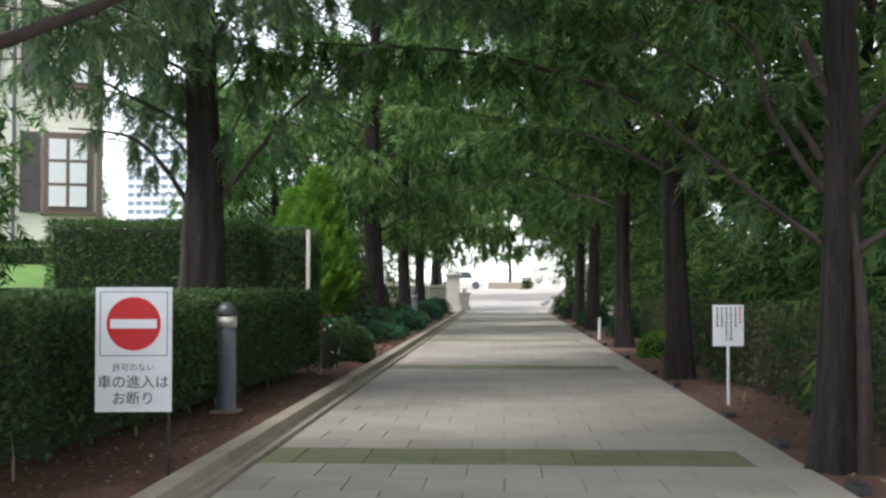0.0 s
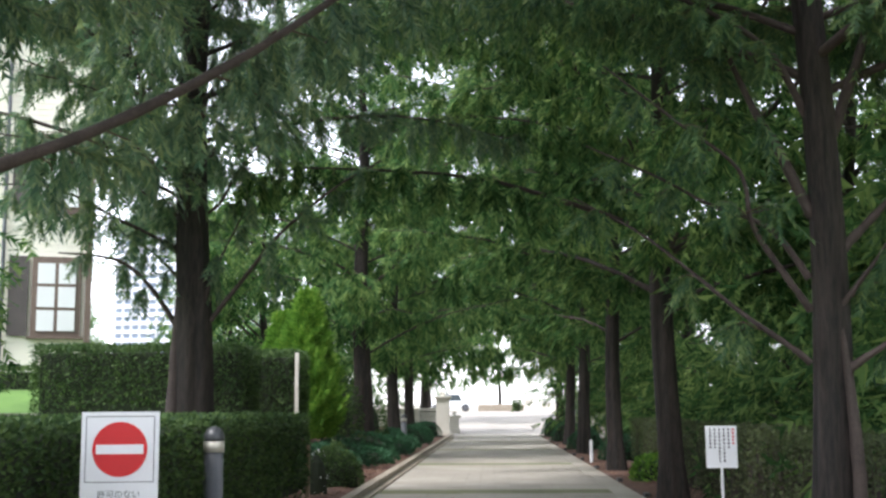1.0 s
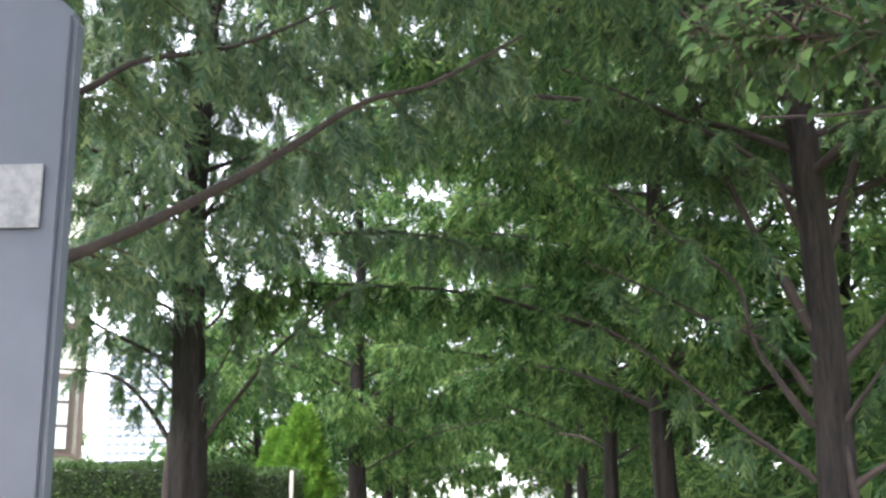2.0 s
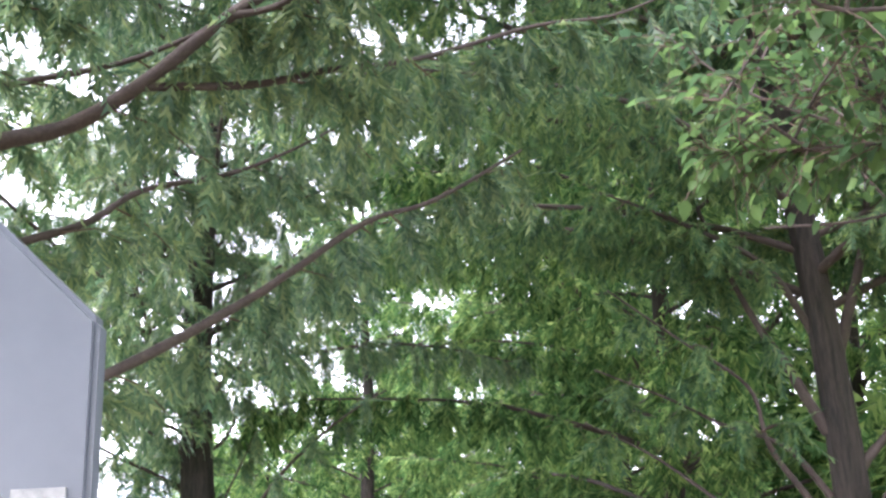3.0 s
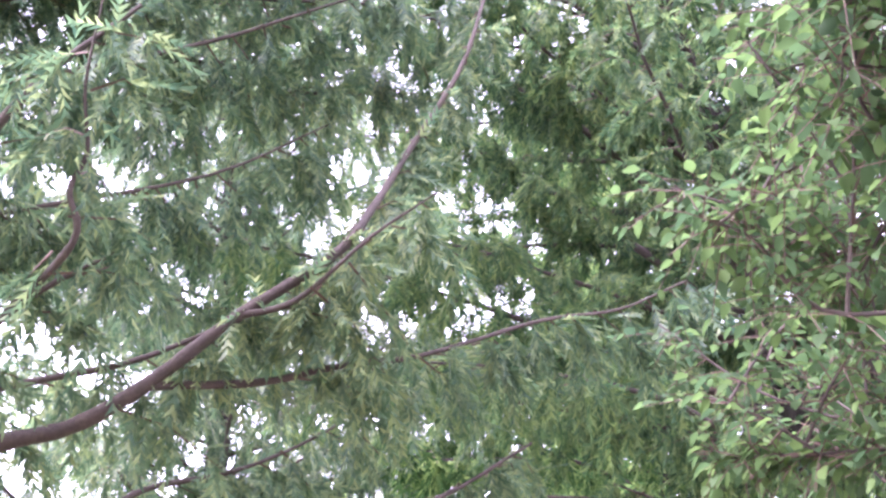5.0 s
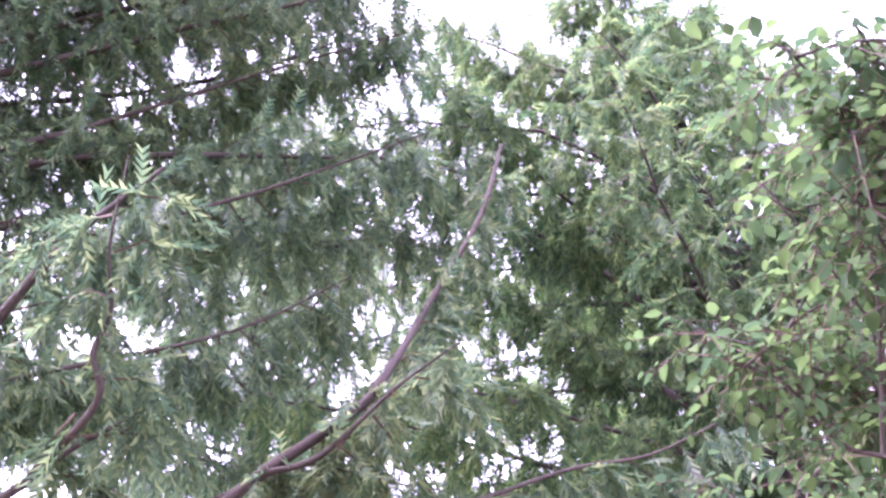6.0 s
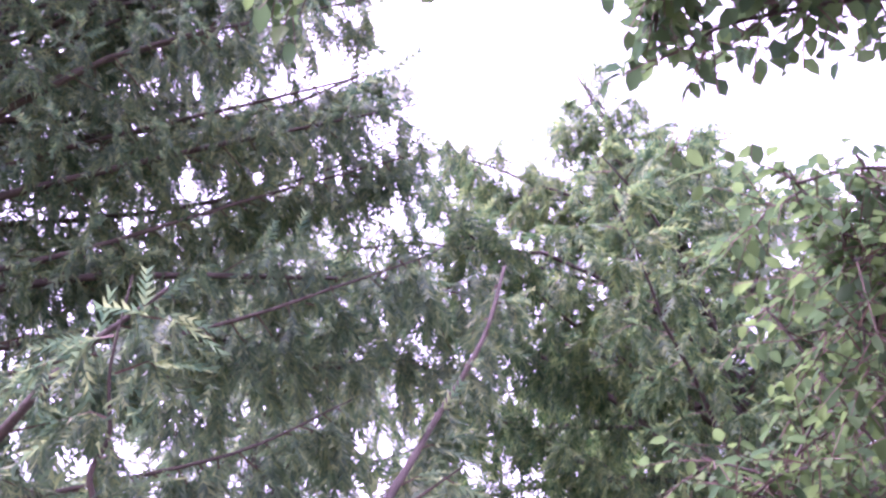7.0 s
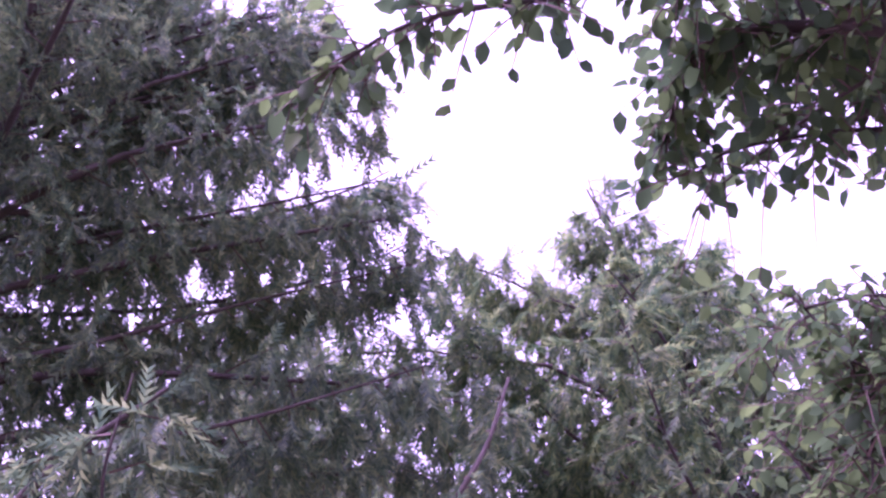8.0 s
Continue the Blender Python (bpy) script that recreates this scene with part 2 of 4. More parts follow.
def build_ground():
    xs = np.unique(np.concatenate([np.linspace(-9, 9, 73), np.linspace(-45, 45, 31), np.array([-2500, -900, -300, -120, -70, 70, 120, 300, 900, 2500])]))
    ys = np.unique(np.concatenate([np.linspace(-6, 30, 73), np.linspace(30, 120, 61), np.array([-1500, -400, -120, -40, -15, 140, 160, 200, 300, 600, 1200, 2600])]))
    r = np.random.default_rng(3)
    V = np.array([(x, y, height(x, y) + (r.normal(0, 0.012) if 2.6 < abs(x) < 9 and -6 < y < 50 else 0)) for y in ys for x in xs])
    n = len(xs)
    F = np.array([(j * n + i, j * n + i + 1, (j + 1) * n + i + 1, (j + 1) * n + i) for j in range(len(ys) - 1) for i in range(n - 1)])
    me = mesh_from("ground", V, F, True)
    me.materials.append(SOIL)
    me.materials.append(LAWN)
    me.materials.append(PLAZA)
    for p in me.polygons:
        x, y, _ = p.center
        p.material_index = 2 if y > 64.5 else 1 if (x < -5.2 and y > -3) or abs(x) > 9 else 0
    tagged(link("ground", me, None), "red-brown bed soil, lawn and pale plaza", "ground", kind="structure")


build_ground()


# ---- trees ----
def clothe(line, rng, out, twigs, step=0.22, reach=0.7, start=0.2, droop=0.5, per=7, curtain=0.3, clear=None, inside=None):
    """Side twigs along a limb, with places and ways for sprays added to out."""
    seg = np.linalg.norm(np.diff(line, axis=0), axis=1)
    run = np.concatenate([[0], np.cumsum(seg)])
    total = run[-1]
    side = 1
    s = total * start
    while s < total:
        k = min(len(line) - 2, max(0, int(np.searchsorted(run, s)) - 1))
        u = (s - run[k]) / (seg[k] + 1e-9)
        p = line[k] * (1 - u) + line[k + 1] * u
        along = (line[k + 1] - line[k]) / (seg[k] + 1e-9)
        lateral = np.cross(along, (0, 0, 1))
        lateral /= np.linalg.norm(lateral) + 1e-9
        side = -side
        ln = reach * rng.uniform(0.45, 1.15) * (1 - 0.45 * s / total)
        d = along * rng.uniform(0.2, 0.8) + lateral * side * rng.uniform(0.5, 1.0) + np.array([0, 0, rng.uniform(-0.25, 0.55)])
        if clear is not None and d[0] * clear[0] + d[1] * clear[1] > 0:
            d[:2] -= 1.6 * (d[0] * clear[0] + d[1] * clear[1]) * np.asarray(clear)
        d /= np.linalg.norm(d)
        t = np.linspace(0, 1, 5)[:, None]
        tw = p + d * ln * t + np.array([0, 0, -1.0]) * droop * ln * t * t + rng.normal(0, 0.015, (5, 3))
        if inside is not None and not inside(tw[-1:])[0]:
            s += step * rng.uniform(0.6, 1.4)
            continue
        if twigs is not None:
            twigs.append(tube(tw[::2], (0.008, 0.005, 0.003), 3))
        for _ in range(per):
            q = rng.uniform(0.15, 1.0)
            i = min(3, int(q * 4))
            at = tw[i] + (tw[i + 1] - tw[i]) * (q * 4 - i)
            w = d * rng.uniform(0.1, 0.9) + lateral * rng.normal(0, 0.55) + along * rng.normal(0, 0.3) + np.array([0, 0, -rng.uniform(0.1, 1.3)])
            if rng.random() < curtain:
                w = np.array([rng.normal(0, 0.2), rng.normal(0, 0.2), -1.0])
            out.append((*at, *w))
        s += step * rng.uniform(0.6, 1.4)


def redwood(x, y, tall, girth, crown_from, spread, limbs, label, seed, template=FINE, material=FROND, size=0.34, step=0.22, per=7, special=(), lean=(0, 0), show=None, reach=0.75, taper=0.62, group="avenue redwoods", envelope=None):
    """A dawn redwood: fluted trunk, rising limbs, drooping feathery sprays."""
    rng = np.random.default_rng(seed)
    z = height(x, y) - 0.05
    tree = thing("redwood_tree", x, y, z, label, "tree", group)
    hs = np.linspace(0, tall, 26)
    wob = np.stack([lean[0] * (hs / tall) ** 3 + 0.05 * np.sin(hs * 0.8 + seed), lean[1] * (hs / tall) ** 3 + 0.05 * np.cos(hs * 0.7 + seed), hs], 1)
    rad = girth * (1 - hs / tall) ** 0.8 * 0.92 + 0.012 + girth * 0.35 * np.exp(-hs / 0.3)
    sides = 28
    V, F = tube(wob, rad, sides)
    ang = np.tile(np.arange(sides) * 2 * math.pi / sides, len(hs))
    hh = np.repeat(hs, sides)
    flute = 1 + (0.15 * np.sin(3 * ang + 0.25 * hh + seed) + 0.09 * np.sin(7 * ang - 0.4 * hh)) * np.exp(-hh / 5)
    c = np.repeat(wob, sides, axis=0)
    V = c + (V - c) * flute[:, None]
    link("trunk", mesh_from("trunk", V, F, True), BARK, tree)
    out, twigs = [], []
    inside = None if envelope is None else lambda P: envelope(P[:, 0] + x, P[:, 1] + y, P[:, 2] + z)
    for k, (pts, r0, dense) in enumerate(special):
        own = rng if k < 10 else np.random.default_rng(seed * 50 + k)
        line = spline(np.array(pts) - np.array([x, y, z]), 6)
        n = len(line)
        V, F = tube(line, np.linspace(r0, r0 * 0.22, n) * (1 + 0.05 * np.sin(np.arange(n) * 1.7)), 9, 0.04, own)
        link("branch", mesh_from("branch", V, F, True), LIMB, tree)
        if dense:
            clothe(line, own, out, twigs, step / dense, reach * 0.9, 0.35 if r0 > 0.03 else 0.2, per=per, clear=(0.25, -0.97) if y < 8 else None, inside=inside)
    for i in range(limbs):
        u = (i + rng.uniform(0, 0.8)) / limbs
        h = crown_from + (tall - crown_from - 0.4) * u ** 0.95
        a = i * 2.39996 + rng.uniform(-0.4, 0.4)
        if show and not show(a % (2 * math.pi), h):
            continue
        ln = spread * (1 - u) ** taper * rng.uniform(0.72, 1.12) + 0.35
        t = np.linspace(0, 1, 8)
        rise = rng.uniform(0.35, 0.75)
        bend = rng.normal(0, 0.18)
        c0 = np.array([np.interp(h, hs, wob[:, 0]), np.interp(h, hs, wob[:, 1]), h])
        aa = a + bend * t
        line = c0 + np.stack([ln * t * np.cos(aa), ln * t * np.sin(aa), ln * (rise * t - 0.28 * t * t)], 1) + rng.normal(0, 0.03, (8, 3)) * t[:, None]
        if inside is not None:
            held = inside(line)
            line = line[:len(line) if held.all() else int(np.argmin(held))]
            if len(line) < 3:
                continue
        r0 = 0.010 + 0.006 * ln
        V, F = tube(line, np.linspace(r0, 0.007, len(line)), 6)
        link("branch", mesh_from("branch", V, F, True), LIMB, tree)
        clothe(line, rng, out, twigs, step, reach, 0.10, per=per, inside=inside)
    o = np.array(out)
    if inside is not None:
        o = o[inside(o[:, :3])]
    V, F = scatter(*template, o[:, :3], o[:, 3:], size * rng.uniform(0.65, 1.25, len(o)), rng)
    link("crown", mesh_from("crown", V, F), material, tree)
    if twigs:
        tagged(link("twig_growth", mesh_from("twig_growth", *joined(twigs)), TWIG, tree), kind="stuff")
    return tree


NEAR_MAIN = [  # the long limb over the drive and its forks
    ([(-3.85, 5.0, 3.42), (-3.1, 5.05, 3.77), (-2.40, 5.08, 3.94), (-2.07, 5.08, 4.00), (-1.71, 5.02, 4.16), (-1.25, 4.97, 4.49), (-0.76, 5.0, 4.84), (-0.58, 5.15, 5.22), (-0.40, 5.35, 5.72), (-0.05, 5.37, 6.37), (0.15, 5.5, 7.12)], 0.052, 1.0),
    ([(-3.85, 5.0, 3.77), (-3.1, 4.98, 4.02), (-2.39, 4.97, 4.18), (-1.84, 5.02, 4.29), (-1.47, 4.97, 4.38), (-1.25, 4.97, 4.49)], 0.030, 0.6),
    ([(-1.70, 5.02, 4.16), (-1.18, 5.24, 4.25), (-0.81, 5.36, 4.37), (-0.35, 5.56, 4.51), (0.31, 5.76, 4.78), (0.77, 5.89, 4.89), (1.20, 5.94, 5.08)], 0.024, 1.0),
    ([(-1.25, 4.97, 4.49), (-0.94, 4.90, 4.52), (-0.55, 4.79, 4.79), (-0.2, 4.7, 4.97)], 0.020, 1.0),
]
NEAR_LOW = [
    ([(-3.85, 5.05, 2.0), (-3.2, 5.35, 2.35), (-2.53, 5.74, 2.71), (-2.06, 6.07, 3.01), (-1.50, 6.34, 3.40), (-1.19, 6.44, 3.63), (-0.76, 6.59, 3.97), (-0.34, 6.77, 4.16), (0.23, 6.94, 4.54)], 0.046, 0.9),
    ([(-3.85, 5.0, 3.02), (-3.1, 5.2, 3.27), (-2.50, 5.44, 3.52), (-2.18, 5.73, 3.74), (-1.95, 5.93, 3.99), (-1.55, 6.20, 4.17), (-1.23, 6.31, 4.33), (-0.90, 6.39, 4.53)], 0.032, 0.8),
]
NEAR_SIDE = [
    ([(-3.85, 4.9, 3.52), (-2.8, 4.5, 3.92), (-2.15, 4.33, 4.19), (-1.93, 4.25, 4.29), (-1.65, 4.26, 4.45)], 0.034, 0.7),
    ([(-3.85, 4.9, 4.22), (-2.8, 4.3, 4.52), (-2.25, 3.96, 4.83), (-1.92, 3.84, 5.16), (-1.5, 3.8, 5.52)], 0.045, 0.9),
    ([(-2.15, 4.33, 4.19), (-1.75, 4.03, 4.37), (-1.74, 3.89, 4.54), (-1.69, 3.89, 4.75), (-1.68, 3.74, 5.00), (-1.6, 3.6, 5.42)], 0.020, 0.9),
    ([(-3.85, 5.0, 6.05), (-2.7, 5.15, 6.35), (-1.6, 5.2, 6.6), (-0.95, 5.2, 6.8), (-0.35, 5.25, 7.05)], 0.022, 0.85),
    ([(-3.9, 5.0, 8.5), (-2.7, 5.5, 9.1), (-1.7, 5.8, 9.6), (-1.1, 5.9, 10.0), (-0.75, 6.0, 10.4)], 0.028, 1.0),
    ([(-3.9, 5.0, 8.0), (-2.8, 5.1, 8.5), (-1.6, 5.2, 8.9), (-0.6, 5.25, 9.2)], 0.026, 1.2),
    ([(-3.9, 5.0, 8.9), (-2.8, 5.0, 9.4), (-1.7, 5.1, 9.9), (-0.75, 5.2, 10.2)], 0.026, 1.0),
    ([(-3.9, 5.0, 9.8), (-2.9, 5.1, 10.4), (-1.9, 5.2, 10.8), (-1.1, 5.3, 11.1)], 0.024, 1.0),
    ([(-3.9, 5.0, 7.0), (-2.8, 5.2, 7.4), (-1.6, 5.4, 8.0), (-0.5, 5.5, 8.4)], 0.026, 1.4),
    ([(-3.9, 5.0, 10.8), (-3.0, 5.0, 11.4), (-2.2, 5.1, 11.9), (-1.5, 5.2, 12.2)], 0.022, 1.1),
    ([(-3.9, 5.0, 9.3), (-2.8, 5.0, 10.0), (-1.7, 5.1, 10.6), (-0.8, 5.2, 10.9)], 0.024, 1.5),
    ([(-3.9, 5.0, 10.2), (-2.9, 5.1, 10.9), (-1.9, 5.1, 11.4), (-1.0, 5.2, 11.7)], 0.024, 1.5),
    ([(-3.85, 5.0, 5.1), (-2.6, 5.3, 5.5), (-1.6, 5.5, 5.8), (-0.9, 5.6, 6.2)], 0.022, 1.2),
    ([(-3.9, 5.0, 7.6), (-2.6, 5.6, 8.2), (-1.6, 5.9, 8.7), (-0.9, 6.0, 9.1), (-0.5, 6.0, 9.35)], 0.024, 1.0),
]


def near_crown(x, y, z):
    """Crown narrowing upwards about the trunk."""
    return np.hypot(x + 3.9, y - 5.0) < np.interp(z, (4, 6, 7.2, 8, 9, 9.8, 10.8, 12, 14, 17), (9, 5.1, 4.2, 3.75, 3.7, 3.55, 3.2, 2.7, 1.8, 0.6)) + 0.1 * np.sin(7 * z + 3 * y)


def edge_crown(x, y, z):
    """Broad uneven crown top over the drive, falling away on the near side."""
    return z < np.interp(x, (-1.6, -0.6, 0.1, 0.76, 1.1, 1.45, 2.25, 2.9, 3.4, 3.8, 4.6), (14.8, 14.1, 13.4, 12.8, 13.3, 14.3, 13.4, 12.7, 12.1, 11.4, 9.0)) - 1.38 * np.maximum(0, 9.0 - y) - 0.5 * np.maximum(0, y - 9.0) + 0.15 * np.sin(9 * x)


redwood(-3.9, 5.0, 16.5, 0.25, 4.4, 5.2, 124, "tall dawn redwood whose dark limbs reach over the drive", 11, special=NEAR_MAIN + NEAR_LOW + NEAR_SIDE, per=19, step=0.14, size=0.26, taper=0.36,
        show=lambda a, h: h > 7.6 or 0.15 < a < 4.3 or (h > 5.7 and not 4.8 < a < 6.15), envelope=near_crown)
EDGE_LIMBS = [  # x, height pairs of the bare limbs near the trunk's own plane
    ([(2.52, 9.2, 2.20), (2.43, 9.15, 2.31), (2.19, 9.1, 2.65), (2.05, 9.05, 2.9), (1.95, 9.0, 3.31), (1.47, 8.9, 3.67), (0.9, 8.8, 4.1)], 0.034, 0.35),
    ([(2.52, 9.2, 2.45), (2.43, 9.2, 2.60), (2.26, 9.2, 2.83), (2.05, 9.2, 2.95), (1.76, 9.25, 3.07), (1.4, 9.3, 3.29), (0.8, 9.4, 3.6)], 0.032, 0.35),
    ([(2.58, 9.2, 2.95), (2.47, 9.2, 3.17), (2.30, 9.2, 3.55), (2.14, 9.2, 3.84), (1.85, 9.1, 4.5), (1.6, 9.0, 5.3)], 0.055, 0.5),
    ([(2.50, 9.2, 1.78), (2.39, 9.2, 1.88), (2.0, 9.3, 2.19), (1.59, 9.4, 2.57), (1.2, 9.5, 2.9), (0.7, 9.6, 3.2)], 0.030, 0.15),
    ([(2.65, 9.2, 2.50), (2.82, 9.2, 2.71), (3.04, 9.2, 2.93), (3.5, 9.2, 3.4), (4.0, 9.2, 4.0)], 0.055, 0.4),
    ([(2.65, 9.2, 2.10), (2.82, 9.1, 2.33), (3.04, 9.0, 2.64), (3.4, 8.9, 3.2)], 0.030, 0.4),
    ([(2.65, 9.2, 1.62), (2.84, 9.1, 1.78), (3.04, 9.0, 1.92), (3.6, 8.8, 2.3)], 0.045, 0.4),
    ([(2.64, 9.2, 3.30), (2.85, 9.2, 3.85), (3.02, 9.2, 4.3), (3.2, 9.2, 5.0), (3.3, 9.2, 6.0)], 0.06, 0.6),
    ([(2.60, 9.2, 3.7), (2.2, 9.0, 4.3), (1.5, 8.8, 4.65), (0.9, 8.7, 4.9)], 0.035, 0.9),
    ([(2.2, 9.1, 6.5), (1.2, 9.0, 7.5), (0.2, 9.0, 8.4), (-0.7, 9.0, 9.0)], 0.045, 1.3),
    ([(2.0, 9.1, 7.5), (1.0, 9.0, 8.8), (0.0, 9.1, 9.8), (-0.9, 9.2, 10.6)], 0.042, 1.4),
    ([(1.95, 9.1, 8.5), (1.0, 9.1, 10.0), (0.2, 9.2, 11.2), (-0.6, 9.3, 12.3)], 0.040, 1.5),
    ([(1.85, 9.1, 9.8), (1.0, 9.2, 11.2), (0.3, 9.3, 12.2), (-0.3, 9.4, 13.2)], 0.035, 1.5),
    ([(1.75, 9.1, 10.8), (1.1, 9.2, 11.8), (0.7, 9.3, 12.5)], 0.030, 1.5),
    ([(1.75, 9.1, 11.0), (2.4, 9.1, 12.0), (2.9, 9.1, 12.6)], 0.030, 1.4),
    ([(2.80, 9.12, -0.1), (2.80, 9.1, 0.8), (2.76, 9.12, 1.7), (2.68, 9.2, 2.6)], 0.075, 0)]
redwood(2.64, 9.2, 14.0, 0.16, 3.9, 4.9, 84, "dawn redwood with a fluted dark trunk at the paving edge", 12, per=20, step=0.16, size=0.29, taper=0.36, lean=(-1.1, -0.2),
        special=EDGE_LIMBS, envelope=edge_crown, material=FROND_EDGE)
redwood(-3.95, 15.0, 18.5, 0.25, 3.4, 4.9, 104, "double-stemmed dawn redwood behind the clipped hedge", 13, per=17, step=0.19, size=0.32, taper=0.5, show=lambda a, h: h > 4.1 or (1.3 < a < 5.0 and int(a * 5) % 4 > 0),
        special=[([(-4.1, 15.0, 2.45), (-4.2, 15.0, 2.62), (-4.5, 15.0, 3.05), (-4.85, 14.95, 3.38), (-5.24, 14.9, 3.49), (-5.7, 14.8, 3.52)], 0.045, 0.3),
                 ([(-4.05, 15.0, 3.05), (-4.15, 14.95, 3.2), (-4.5, 14.9, 3.55), (-4.9, 14.85, 3.8)], 0.03, 0.4),
                 ([(-4.0, 15.0, 3.7), (-4.15, 15.0, 3.9), (-4.4, 14.95, 4.3), (-4.75, 14.9, 4.6)], 0.03, 0.4),
                 ([(-3.8, 15.0, 2.45), (-3.7, 14.95, 2.6), (-3.22, 14.9, 3.2), (-2.74, 14.8, 3.75), (-2.05, 14.6, 4.27), (-1.4, 14.4, 4.6)], 0.042, 0.5),
                 ([(-3.9, 14.9, 2.4), (-3.80, 14.85, 2.6), (-3.67, 14.85, 3.15), (-3.45, 14.8, 3.6), (-3.1, 14.8, 4.3)], 0.035, 0.4),
                 ([(-3.85, 15.0, 4.0), (-3.6, 15.0, 4.2), (-3.35, 14.9, 4.6), (-2.9, 14.8, 5.1)], 0.03, 0.5),
                 ([(-4.0, 15.0, 3.5), (-4.8, 14.6, 3.9), (-5.6, 14.0, 4.25), (-6.9, 13.2, 4.1)], 0.03, 0.6),
                 ([(-4.0, 15.0, 4.2), (-4.8, 14.7, 4.6), (-5.6, 14.5, 4.9), (-7.1, 14.0, 5.1)], 0.03, 0.6),
                 ([(-4.0, 15.0, 5.0), (-4.8, 14.6, 5.5), (-5.6, 14.2, 5.8), (-7.2, 13.6, 6.3)], 0.03, 0.6),
                 *[([(-4.0, 15.0, 3.4 + 0.5 * i), (-4.5, 14.8 - 0.5 * (i % 2), 3.75 + 0.5 * i), (-5.0, 14.6 - 0.9 * (i % 2), 3.95 + 0.5 * i), (-5.7 - 0.2 * (i % 3), 14.4 - 1.3 * (i % 2), 4.0 + 0.5 * i)], 0.022, 0.55) for i in range(9)],
                 ([(-4.15, 14.9, 1.3), (-4.12, 14.9, 2.5), (-4.0, 15, 4.5)], 0.10, 0)])
for i, (x, y, tall, girth, seed) in enumerate([(2.72, 18.2, 17, 0.20, 21), (2.9, 27.6, 17, 0.19, 22), (3.0, 38, 16, 0.20, 23), (3.1, 47, 15, 0.20, 24), (3.2, 57, 15, 0.2, 25),
                                              (-3.9, 34.5, 16, 0.30, 26), (-3.95, 46, 15, 0.26, 27), (-4.0, 56, 14, 0.26, 28), (-4.0, 68, 14, 0.26, 29),
                                              # Trees at negative y are unseen, added behind to shade the drive and
                                              # trunks.
                                              (-3.9, -5.0, 15, 0.25, 30), (2.9, -8.5, 15, 0.2, 33), (-3.9, -15, 15, 0.25, 34), (2.9, -18, 15, 0.2, 35)]):
    redwood(x, y, tall, girth, 2.9 if y < 30 else 2.7, 6.8 if 0 < y < 20 else 5.9 if 0 < y < 40 else 5.0, 56 if 0 < y < 30 else 38 if y > 0 else 26, "dawn redwood in the shaded row along the drive, continued unseen behind", seed, COARSE, FROND_FAR, 0.44 if 0 < y < 30 else 0.62, 0.23 if 0 < y < 30 else 0.33, 14 if 0 < y < 30 else 9, reach=0.95, taper=0.36 if 0 < y < 40 else 0.45)


